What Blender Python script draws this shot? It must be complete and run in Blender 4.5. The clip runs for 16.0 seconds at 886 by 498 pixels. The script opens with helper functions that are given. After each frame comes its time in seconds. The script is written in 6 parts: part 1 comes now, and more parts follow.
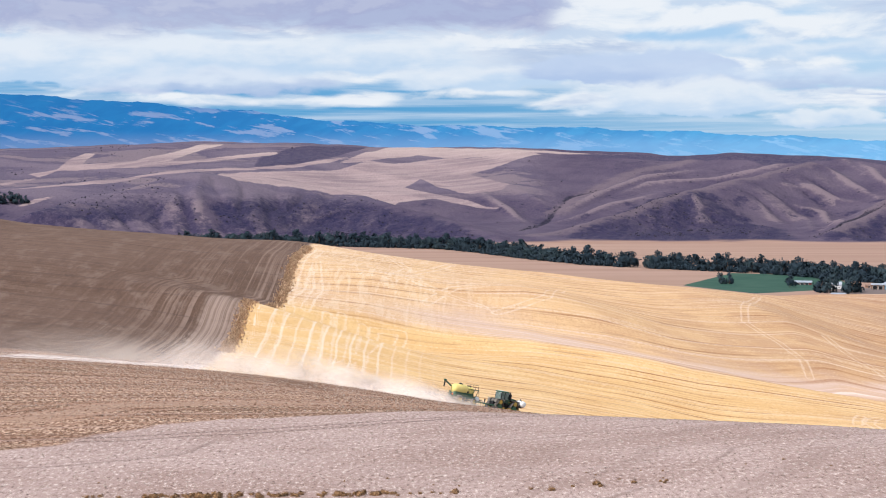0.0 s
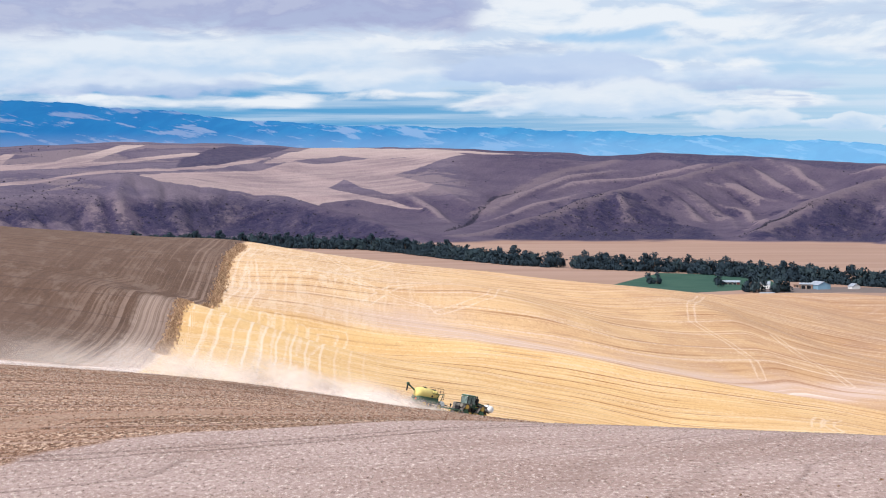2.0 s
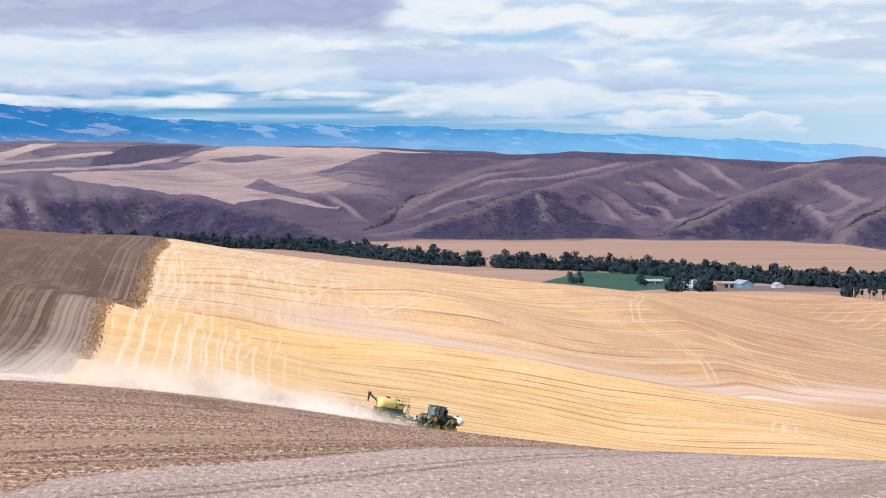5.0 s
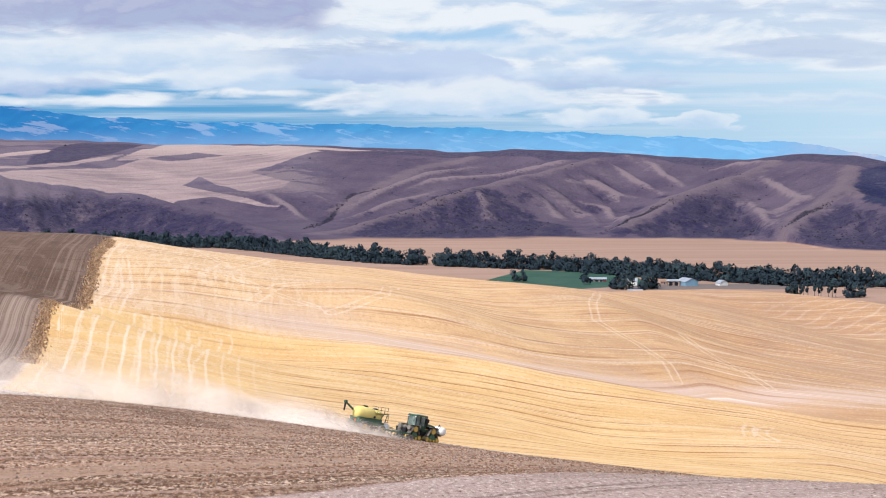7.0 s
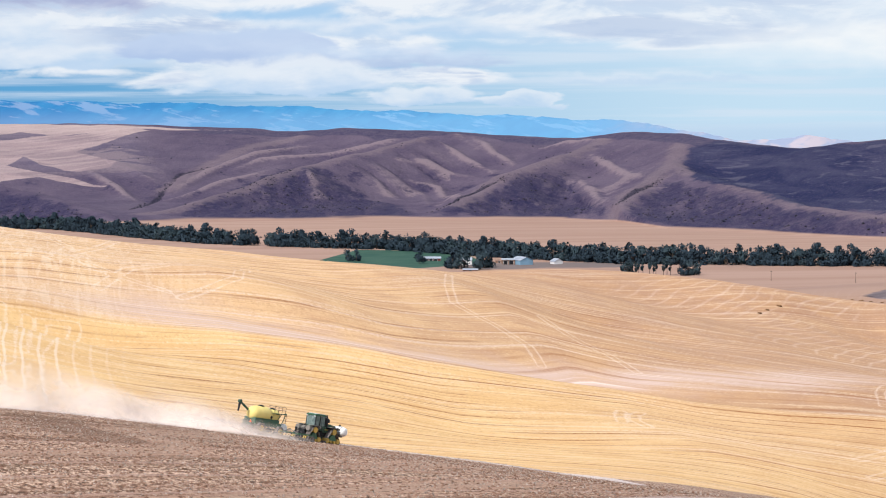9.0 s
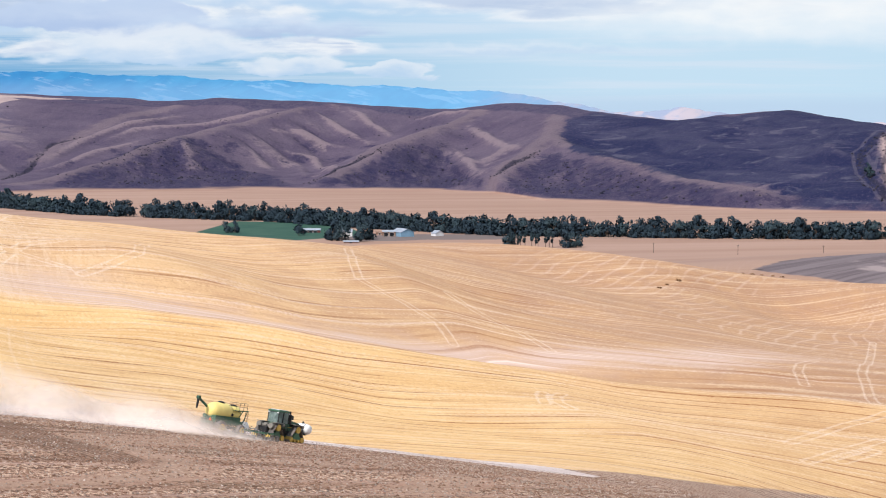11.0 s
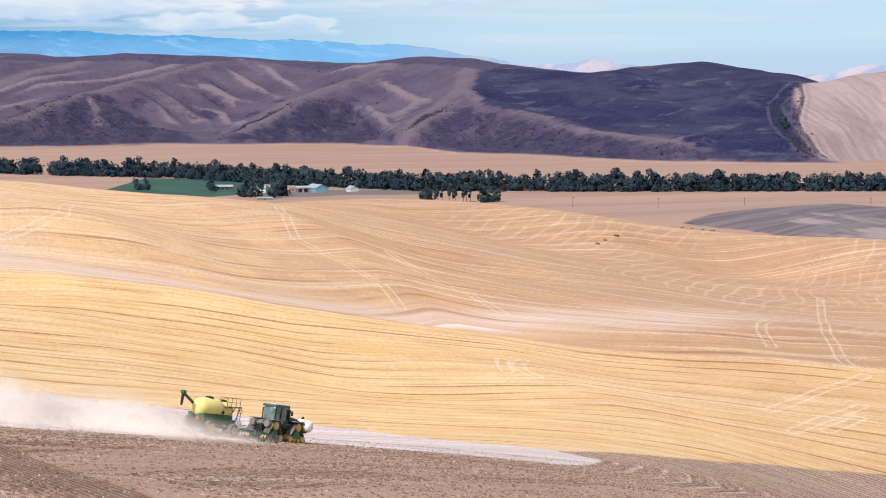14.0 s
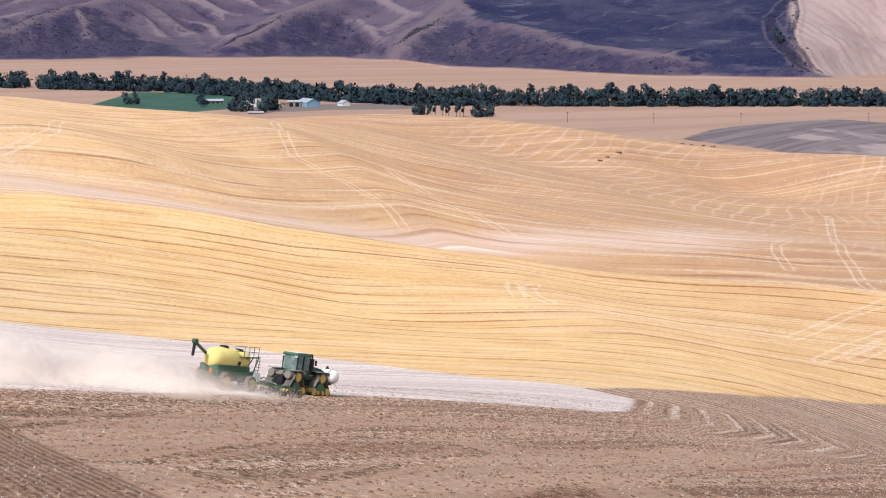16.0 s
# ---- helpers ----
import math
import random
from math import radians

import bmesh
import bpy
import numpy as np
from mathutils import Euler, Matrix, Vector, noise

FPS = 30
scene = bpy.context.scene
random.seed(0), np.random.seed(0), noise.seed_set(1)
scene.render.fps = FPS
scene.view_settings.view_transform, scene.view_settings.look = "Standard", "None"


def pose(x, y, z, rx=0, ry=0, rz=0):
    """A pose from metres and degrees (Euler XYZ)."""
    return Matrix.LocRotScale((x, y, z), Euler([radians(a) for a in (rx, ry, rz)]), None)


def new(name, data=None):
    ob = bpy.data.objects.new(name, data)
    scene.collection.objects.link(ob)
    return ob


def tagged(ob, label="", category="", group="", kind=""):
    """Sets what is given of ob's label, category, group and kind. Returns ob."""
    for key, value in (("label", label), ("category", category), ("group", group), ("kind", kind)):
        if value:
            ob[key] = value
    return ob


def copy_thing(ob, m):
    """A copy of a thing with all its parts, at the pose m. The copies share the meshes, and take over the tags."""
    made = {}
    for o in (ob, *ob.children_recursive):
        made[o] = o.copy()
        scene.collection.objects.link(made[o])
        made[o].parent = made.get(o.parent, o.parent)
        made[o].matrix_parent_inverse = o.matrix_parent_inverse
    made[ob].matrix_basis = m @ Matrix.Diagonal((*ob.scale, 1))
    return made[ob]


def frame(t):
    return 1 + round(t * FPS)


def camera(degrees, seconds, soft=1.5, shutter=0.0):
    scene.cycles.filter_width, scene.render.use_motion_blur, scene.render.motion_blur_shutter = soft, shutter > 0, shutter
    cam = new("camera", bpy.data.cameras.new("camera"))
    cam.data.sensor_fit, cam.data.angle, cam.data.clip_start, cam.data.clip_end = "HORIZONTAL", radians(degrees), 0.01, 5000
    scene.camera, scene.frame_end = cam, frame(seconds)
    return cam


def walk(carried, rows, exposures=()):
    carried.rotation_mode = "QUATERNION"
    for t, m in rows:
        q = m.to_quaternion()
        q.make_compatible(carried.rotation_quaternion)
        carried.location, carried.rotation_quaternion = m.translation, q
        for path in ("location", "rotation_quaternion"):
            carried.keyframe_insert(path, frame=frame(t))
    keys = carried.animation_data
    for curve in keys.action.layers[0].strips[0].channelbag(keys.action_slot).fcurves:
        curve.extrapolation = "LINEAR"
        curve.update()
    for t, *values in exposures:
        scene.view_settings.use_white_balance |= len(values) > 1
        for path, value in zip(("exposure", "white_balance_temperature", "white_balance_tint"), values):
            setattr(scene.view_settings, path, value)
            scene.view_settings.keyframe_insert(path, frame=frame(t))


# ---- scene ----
# ---- the camera and its flight ----
cam = camera(22.0, 16.0, 1.05)
PATH = [
    (0.0, 0.00, 0.00, 156.00, 87.400, 0.017, -0.024),
    (0.5, -1.65, 6.37, 155.23, 87.456, -0.044, -0.433),
    (1.0, -3.12, 12.60, 154.78, 87.438, -0.058, -0.932),
    (1.5, -4.50, 19.02, 154.24, 87.436, -0.059, -1.488),
    (2.0, -5.66, 25.22, 153.67, 87.436, -0.050, -2.014),
    (2.5, -6.75, 31.30, 153.10, 87.441, -0.047, -2.519),
    (3.0, -7.65, 37.36, 152.52, 87.439, -0.056, -2.975),
    (3.5, -8.52, 43.43, 152.01, 87.451, -0.077, -3.443),
    (4.0, -9.42, 49.43, 151.56, 87.448, -0.068, -3.661),
    (6.5, -12.97, 76.45, 150.61, 87.400, -0.085, -5.236),
    (7.0, -14.17, 81.68, 150.06, 87.391, -0.113, -5.747),
    (7.5, -15.45, 86.81, 149.67, 87.388, -0.119, -7.013),
    (8.0, -16.62, 92.38, 149.64, 87.344, -0.170, -8.287),
    (8.5, -18.31, 98.56, 149.55, 87.158, -0.187, -9.191),
    (9.0, -19.79, 105.22, 149.47, 86.853, -0.231, -10.131),
    (11.3, -26.96, 130.62, 149.32, 86.068, -0.208, -13.787),
    (11.5, -27.42, 133.12, 149.04, 86.082, -0.427, -14.049),
    (12.0, -28.00, 139.29, 148.91, 86.043, -0.403, -14.733),
    (12.5, -28.22, 145.38, 148.76, 85.975, -0.408, -15.147),
    (13.0, -28.16, 151.20, 148.52, 85.883, -0.406, -15.417),
    (13.5, -27.92, 157.37, 148.17, 85.529, -0.340, -15.640),
    (14.0, -27.61, 163.08, 147.69, 84.969, -0.320, -15.758),
    (14.5, -27.15, 168.71, 147.57, 84.332, -0.312, -15.818),
    (15.0, -26.70, 173.99, 147.45, 83.725, -0.257, -15.855),
    (15.5, -26.21, 179.00, 147.29, 83.131, -0.260, -15.903),
    (16.0, -25.70, 184.24, 146.98, 82.810, -0.219, -16.032),
]


def flown(x, y, z, tilt, lean, turn):
    return pose(x, y, z, 0, 0, turn) @ pose(0, 0, 0, tilt) @ pose(0, 0, 0, 0, 0, lean)


walk(cam, [(t, flown(*p)) for t, *p in PATH])

# ---- daylight: a bright, broken sky and one sun ----
SUN_UP, SUN_AZ = 48.0, 232.0
sun = new("sun", bpy.data.lights.new("sun", "SUN"))
sun.data.energy, sun.data.angle, sun.data.color = 4.3, radians(1.2), (1.0, 0.955, 0.905)
sun.rotation_euler = (radians(90 - SUN_UP), 0, radians(180 - SUN_AZ))
scene.view_settings.exposure = 0.0


class Nodes:
    """A short hand for building node trees."""

    def __init__(self, tree):
        self.tree = tree
        tree.nodes.clear()

    def add(self, kind, values=(), out=0, **props):
        node = self.tree.nodes.new(kind)
        for key, value in props.items():
            setattr(node, key, value)
        for key, value in dict(values).items():
            self.put(node.inputs[key], value)
        return node if out is None or not node.outputs else node.outputs[out]

    def put(self, socket, value):
        if isinstance(value, bpy.types.NodeSocket):
            self.tree.links.new(value, socket)
        elif isinstance(value, (tuple, list)) and socket.type == "RGBA":
            socket.default_value = (*value[:3], 1)
        else:
            socket.default_value = value

    def do(self, op, a, b=0.0, c=0.0, clamp=False):
        return self.add("ShaderNodeMath", {0: a, 1: b, 2: c}, operation=op, use_clamp=clamp)

    def mix(self, f, a, b, blend="MIX"):
        node = self.tree.nodes.new("ShaderNodeMix")
        node.data_type, node.blend_type = "RGBA", blend
        for i, value in ((0, f), (6, a), (7, b)):
            self.put(node.inputs[i], value)
        return node.outputs[2]

    def fit(self, v, a, b, lo=0.0, hi=1.0, smooth=True):
        return self.add("ShaderNodeMapRange", {0: v, 1: a, 2: b, 3: lo, 4: hi}, interpolation_type="SMOOTHSTEP" if smooth else "LINEAR")

    def noise(self, vec, scale, detail=4.0, rough=0.55, warp=0.0):
        return self.add("ShaderNodeTexNoise", {"Vector": vec, "Scale": scale, "Detail": detail, "Roughness": rough, "Distortion": warp})

    def xyz(self, x, y, z=0.0):
        return self.add("ShaderNodeCombineXYZ", {0: x, 1: y, 2: z})

    def split(self, vec):
        node = self.add("ShaderNodeSeparateXYZ", {0: vec}, out=None)
        return node.outputs[0], node.outputs[1], node.outputs[2]

    def attr(self, name):
        return self.add("ShaderNodeAttribute", attribute_name=name, out=2)


world = bpy.data.worlds.new("sky")
scene.world = world
world.use_nodes = True
g = Nodes(world.node_tree)
sky = g.add("ShaderNodeTexSky", sky_type="NISHITA", sun_disc=False, sun_elevation=radians(SUN_UP), sun_rotation=radians(SUN_AZ), dust_density=1.5)
sky = g.mix(1.0, sky, (0.1, 0.1, 0.1), "MULTIPLY")
dx, dy, dz = g.split(g.add("ShaderNodeTexCoord"))
az = g.do("ARCTAN2", dx, dy)
up = g.do("MAXIMUM", dz, -0.02)
flat = g.do("DIVIDE", up, g.do("ADD", 1.0, g.do("MULTIPLY", up, 6.0)))
# clear air: deep blue low over the mountains, paler above and to the right
low_blue = g.mix(g.fit(az, -0.05, 0.34), (0.10, 0.36, 0.66), (0.56, 0.75, 0.90))
clear = g.mix(g.fit(dz, 0.016, 0.045), low_blue, g.mix(g.fit(az, 0.05, 0.36), (0.38, 0.60, 0.86), (0.66, 0.80, 0.93)))
clear = g.mix(g.fit(dz, 0.10, 0.5), clear, sky)
wisp = g.noise(g.xyz(g.do("MULTIPLY", az, 6.0), g.do("MULTIPLY", flat, 190.0), 2.0), 1.0, 7.0, 0.6, 0.15)
clear = g.mix(g.do("MULTIPLY", g.fit(wisp, 0.42, 0.66), 0.62), clear, (0.68, 0.78, 0.90))
# layered cloud: broad banks, with billows along their tops
bank = g.noise(g.xyz(g.do("MULTIPLY", az, 6.5), g.do("MULTIPLY", flat, 75.0), 1.7), 1.0, 3.0, 0.5, 0.3)
billow = g.noise(g.xyz(g.do("MULTIPLY", az, 20.0), g.do("MULTIPLY", flat, 95.0), 4.0), 1.0, 8.0, 0.56, 0.3)
thick = g.do("ADD", bank, g.do("MULTIPLY", g.do("SUBTRACT", billow, 0.5), 0.34))
thick = g.do("ADD", thick, g.fit(dz, 0.006, 0.040, -0.14, 0.08))
cover = g.fit(thick, 0.46, 0.56)
shade = g.noise(g.xyz(g.do("MULTIPLY", az, 9.0), g.do("MULTIPLY", flat, 105.0), 9.3), 1.0, 6.0, 0.58, 0.5)
shade = g.do("MULTIPLY", g.fit(shade, 0.42, 0.62), g.fit(thick, 0.5, 0.62))
# the heavy violet-grey base of the bank at the upper left
heavy = g.do("ADD", g.do("SUBTRACT", g.do("MULTIPLY", dz, 34.0), 1.62), g.do("MULTIPLY", g.do("SUBTRACT", billow, 0.5), 0.9))
heavy = g.do("MULTIPLY", g.fit(heavy, -0.16, 0.22), g.fit(g.do("ADD", az, g.do("MULTIPLY", billow, 0.03)), 0.085, 0.055))
cover = g.do("MAXIMUM", cover, heavy)
shade = g.do("MAXIMUM", shade, g.do("MULTIPLY", heavy, g.fit(bank, 0.3, 0.62, 0.75, 1.0)))
lower = g.noise(g.xyz(g.do("MULTIPLY", az, 20.0), g.do("MULTIPLY", g.do("ADD", flat, 0.0024), 95.0), 4.0), 1.0, 8.0, 0.56, 0.3)
lit = g.fit(g.do("SUBTRACT", billow, lower), -0.13, 0.13)
puff = g.mix(shade, (0.74, 0.82, 0.92), g.mix(heavy, (0.48, 0.59, 0.79), (0.40, 0.45, 0.67)))
puff = g.mix(g.do("MULTIPLY", g.fit(lit, 0.5, 0.0), g.fit(shade, 1.0, 0.3, 0.2, 0.7)), puff, (0.52, 0.65, 0.84))
puff = g.mix(g.do("MULTIPLY", g.fit(lit, 0.45, 0.95), g.fit(shade, 0.95, 0.3, 0.15, 0.8)), puff, (0.86, 0.90, 0.95))
puff = g.mix(g.fit(az, 0.16, 0.42, 0.0, 0.55), puff, (0.74, 0.84, 0.94))
heaven = g.mix(cover, clear, puff)
# single clouds: rounded heads over flat bases, their outlines broken by billows
curl = g.noise(g.xyz(g.do("MULTIPLY", az, 42.0), g.do("MULTIPLY", dz, 125.0), 6.0), 1.0, 5.0, 0.52, 0.2)
knob = g.noise(g.xyz(g.do("MULTIPLY", az, 46.0), g.do("MULTIPLY", dz, 90.0), 13.0), 1.0, 5.0, 0.5, 0.2)
wu = g.do("ADD", az, g.do("MULTIPLY", g.do("SUBTRACT", curl, 0.5), 0.050))
wv = g.do("ADD", dz, g.do("MULTIPLY", g.do("SUBTRACT", knob, 0.5), 0.014))
soft = g.fit(az, 0.18, 0.40, 1.0, 0.55)


def cloud(below, u, v, wide, tall, head, base, solid=1.0, foot=0.4, edge=0.72):
    """A cloud at azimuth u and height v (tangents), with the colours of its head and its base."""
    rise = g.do("SUBTRACT", wv, v)
    across = g.do("DIVIDE", g.do("SUBTRACT", wu, u), wide)
    over = g.do("DIVIDE", g.do("MAXIMUM", rise, 0.0), tall)
    under = g.do("DIVIDE", g.do("MINIMUM", rise, 0.0), tall * foot)
    d = g.do("SQRT", g.do("ADD", g.do("MULTIPLY", across, across), g.do("ADD", g.do("MULTIPLY", over, over), g.do("MULTIPLY", under, under))))
    tone = g.do("ADD", g.do("DIVIDE", rise, tall), g.do("MULTIPLY", g.do("SUBTRACT", curl, 0.5), 1.6))
    return g.mix(g.do("MULTIPLY", g.fit(d, 1.12, edge * 0.8), g.do("MULTIPLY", soft, solid)), below, g.mix(g.fit(tone, -0.35, 0.65), base, head))


WHITE, LILAC, ICE = (0.77, 0.84, 0.93), (0.46, 0.57, 0.80), (0.52, 0.68, 0.88)
heaven = cloud(heaven, -0.15, 0.033, 0.090, 0.017, WHITE, ICE, 1.0, 0.4, 1.1)
heaven = cloud(heaven, -0.045, 0.036, 0.090, 0.013, WHITE, ICE, 0.95)
heaven = cloud(heaven, 0.145, 0.041, 0.110, 0.006, WHITE, ICE, 0.7, 0.6, 0.4)
heaven = cloud(heaven, -0.10, 0.0255, 0.060, 0.010, (0.72, 0.80, 0.92), LILAC, 0.85)
heaven = cloud(heaven, 0.020, 0.028, 0.050, 0.009, WHITE, ICE, 0.9)
heaven = cloud(heaven, 0.082, 0.030, 0.050, 0.012, (0.54, 0.66, 0.87), (0.44, 0.57, 0.82), 0.9, 0.4, 1.15)
heaven = cloud(heaven, 0.150, 0.027, 0.060, 0.008, (0.62, 0.74, 0.91), LILAC, 0.75)
heaven = cloud(heaven, 0.108, 0.0165, 0.050, 0.013, (0.79, 0.855, 0.935), ICE, 0.9, 0.3, 0.98)
heaven = cloud(heaven, 0.172, 0.0105, 0.026, 0.007, (0.79, 0.855, 0.935), ICE, 0.85, 0.35, 0.98)
heaven = cloud(heaven, 0.212, 0.0090, 0.018, 0.005, WHITE, ICE, 0.8, 0.35, 1.1)
heaven = cloud(heaven, 0.270, 0.0190, 0.060, 0.004, WHITE, ICE, 0.6, 0.8, 0.3)
heaven = cloud(heaven, 0.400, 0.0320, 0.130, 0.016, (0.93, 0.955, 0.97), (0.80, 0.88, 0.95), 1.6, 0.8, 0.25)
# the dark bank's underside stays in front
heaven = g.mix(g.do("MULTIPLY", heavy, 0.9), heaven, puff)
heaven = g.mix(g.fit(dz, 0.003, -0.006), heaven, (0.52, 0.68, 0.86))
g.add("ShaderNodeOutputWorld", {"Surface": g.add("ShaderNodeBackground", {"Color": heaven, "Strength": 1.0})})

# ---- the lie of the land ----
LAND = []


def reach(*heights):
    """Heights of the near hill along one row, from left to right, each row farther off than the last."""
    LAND.append(heights)


reach(136, 134, 132, 132, 135, 141, 147, 152)
reach(136, 135, 136, 135, 138, 137, 132, 126)
reach(135, 135, 134, 135, 140, 128, 114, 100)
reach(130, 135, 132, 124, 114, 100, 88, 77)
reach(121, 120, 120, 113, 103, 73, 62, 55)
reach(123, 117, 112, 82, 91, 49, 41, 33)
reach(137, 128, 126, 98, 74, 86, 55, 14)
reach(145, 161, 136, 124, 86, 56, 40, 1)
reach(91, 79, 60, 97, 98, 44, 58, 5)
reach(26, 3, -1, 36, 83, 66, 31, -4)
reach(1, -4, -8, -2, 26, 57, 31, -6)
reach(2, 2, -1, -5, -2, 20, 13, -16)
reach(12, 9, 0, -18, -42, -58, -57, -48)
LAND = np.array(LAND, float)
U0, U1, V0, V1 = -0.26, 0.46, math.log(500.0), math.log(2200.0)


def spline(s, n):
    s = np.clip(s, 0, n - 3 - 1e-6)
    i = np.floor(s).astype(int)
    t = s - i
    return i, ((1 - t) ** 3 / 6, (3 * t ** 3 - 6 * t ** 2 + 4) / 6, (-3 * t ** 3 + 3 * t ** 2 + 3 * t + 1) / 6, t ** 3 / 6)


def near_land(x, y):
    """The farmed hill on which the camera starts, as a smooth spline over a fan of rows and columns."""
    ahead = np.maximum(y, 60)
    iu, bu = spline((x / (ahead + 60) - U0) / (U1 - U0) * (LAND.shape[1] - 3), LAND.shape[1])
    iv, bv = spline((np.log(np.clip(ahead, 100, 1800) + 400) - V0) / (V1 - V0) * (LAND.shape[0] - 3), LAND.shape[0])
    z = 0 * x
    for a in range(4):
        for b in range(4):
            z = z + LAND[iv + b, iu + a] * bu[a] * bv[b]
    for cx, cy, h, rx, ry, turn in KNOLLS:
        c, s = math.cos(turn), math.sin(turn)
        dx, dy = x - cx, y - cy
        z = z + h * np.exp(-0.5 * (((c * dx + s * dy) / rx) ** 2 + ((c * dy - s * dx) / ry) ** 2))
    return z


RIDGES, SPURS, GULLIES = [], [], []


def ridge(fall, rounding, *crest):
    """A ridge of the far hills: the fall of its flanks, their rounding, and (x, y, z) along its crest."""
    RIDGES.append((crest, fall, rounding))


ridge(0.36, 50, (243, 4648, 139), (405, 4585, 132), (564, 4517, 141), (729, 4441, 137), (865, 4344, 127), (947, 4295, 119))
ridge(0.4, 45, (947, 4295, 118), (1047, 4116, 133), (1098, 3998, 131), (1126, 3885, 121), (1222, 3749, 106))
ridge(0.4, 45, (1223, 3734, 104), (1267, 3611, 116), (1330, 3479, 124), (1346, 3255, 110), (1335, 3151, 101))
ridge(0.5, 14, (693, 4295, 125), (561, 4184, 98), (443, 4058, 77), (291, 3892, 36), (145, 3742, 2))
ridge(0.45, 14, (518, 4503, 130), (375, 4387, 97), (246, 4197, 56), (210, 4099, 33))
ridge(0.5, 12, (1027, 4121, 125), (894, 3999, 95), (765, 3864, 67), (637, 3696, 20))
ridge(0.5, 10, (1088, 3928, 106), (1015, 3741, 80), (914, 3582, 48), (850, 3475, 22))
ridge(0.45, 12, (1015, 3741, 80), (1026, 3466, 57), (1041, 3145, 33), (1068, 2933, 25))
ridge(0.42, 18, (-682, 3657, 41), (-569, 3808, 74), (-430, 3926, 109), (-299, 3989, 93), (-181, 3996, 77), (-31, 3850, 44), (89, 3659, 9))
ridge(0.25, 120, (-1164, 4554, 162), (-894, 4614, 151), (-503, 4693, 165), (-329, 4709, 163), (-96, 4699, 155), (137, 4698, 155), (365, 4636, 143))
ridge(0.3, 60, (-371, 4133, 102), (-234, 4244, 88), (-24, 4250, 69), (115, 4298, 83))
ridge(0.3, 60, (-771, 3976, 80), (-613, 4105, 95), (-473, 4224, 112), (-329, 4388, 125), (-160, 4547, 142))
ridge(0.4, 60, (1177, 2783, 23), (1333, 3097, 95), (1404, 3063, 111), (1495, 3016, 118))

# small side spurs and gullies of the far hills, on the plan
SPURS.append([(792, 4337), (811, 4215), (832, 4137)])
SPURS.append([(722, 4278), (748, 4217), (791, 4114)])
SPURS.append([(615, 4169), (678, 4174), (751, 4118)])
SPURS.append([(634, 4099), (682, 4080), (658, 3732)])
SPURS.append([(939, 3995), (947, 3906), (953, 3706)])
SPURS.append([(889, 3894), (883, 3767), (850, 3553)])
SPURS.append([(766, 4374), (792, 4251)])
SPURS.append([(895, 4208), (938, 4167), (988, 4070)])
SPURS.append([(333, 4224), (391, 4293), (491, 4328), (591, 4352), (669, 4370)])
SPURS.append([(196, 3997), (306, 4143), (430, 4251)])
SPURS.append([(221, 4096), (291, 4223), (384, 4330), (489, 4405)])
SPURS.append([(-408, 3921), (-415, 3826), (-400, 3743)])
SPURS.append([(-452, 3782), (-422, 3831)])
SPURS.append([(443, 4036), (447, 3980), (451, 3924)])
SPURS.append([(383, 4198), (362, 3908)])
SPURS.append([(405, 4002), (402, 3922)])
SPURS.append([(650, 4069), (623, 3824)])
SPURS.append([(568, 4065), (593, 3967)])
SPURS.append([(-40, 4340), (8, 4227)])
SPURS.append([(71, 4216), (120, 4104), (146, 3999)])
SPURS.append([(124, 4258), (183, 4153)])
SPURS.append([(1241, 3164), (1224, 3046), (1226, 2992)])
SPURS.append([(1188, 3459), (1218, 3417), (1261, 3296)])
SPURS.append([(1169, 3357), (1160, 3196)])
GULLIES.append([(213, 4139), (189, 4057), (131, 3841)])
GULLIES.append([(207, 4122), (238, 4223), (293, 4258)])
GULLIES.append([(601, 3681), (660, 3760), (747, 3835)])
GULLIES.append([(852, 3493), (891, 3543), (977, 3657)])
GULLIES.append([(1204, 2786), (1191, 2809), (1191, 2870), (1228, 2989), (1287, 3054)])
GULLIES.append([(613, 3684), (685, 3772), (755, 3839)])


KNOLLS = [
    (440, 1060, 10.8, 60, 40, -0.2),
    (335, 1022, -6.7, 26, 26, 0.0),
    (-20, 625, -6.2, 30, 14, 0.5),
    (165, 846, -5.3, 26, 26, 0.0),
    (-50, 598, 4.8, 22, 14, 0.0),
    (36, 718, 4.5, 24, 18, 0.3),
    (229, 1012, -4.5, 34, 34, 0.0),
    (297, 1044, 3.9, 30, 30, 0.0),
    (80, 580, -3.1, 24, 24, 0.0),
    (109, 822, 3.5, 26, 30, 0.0),
    (-28, 695, 2.4, 22, 20, 0.0),
    (253, 750, 2.2, 40, 40, 0.0),
    (108, 690, -2.1, 22, 18, 0.0),
    (75, 655, 1.6, 26, 18, 0.0),
    (330, 1300, -16.0, 130, 95, -0.1),
    (480, 1310, -10.0, 70, 45, 0.2),
    (640, 1510, 9.0, 75, 60, 0.3),
    (330, 1085, 5.0, 90, 32, -0.2),
    (20, 368, 0.9, 24, 11, 0.64),
    (-140, 752, -4.2, 38, 60, 0.0),
    (-43, 778, 1.8, 18, 40, 0.0),
    (255, 1115, 3.8, 62, 42, 0.0),
]


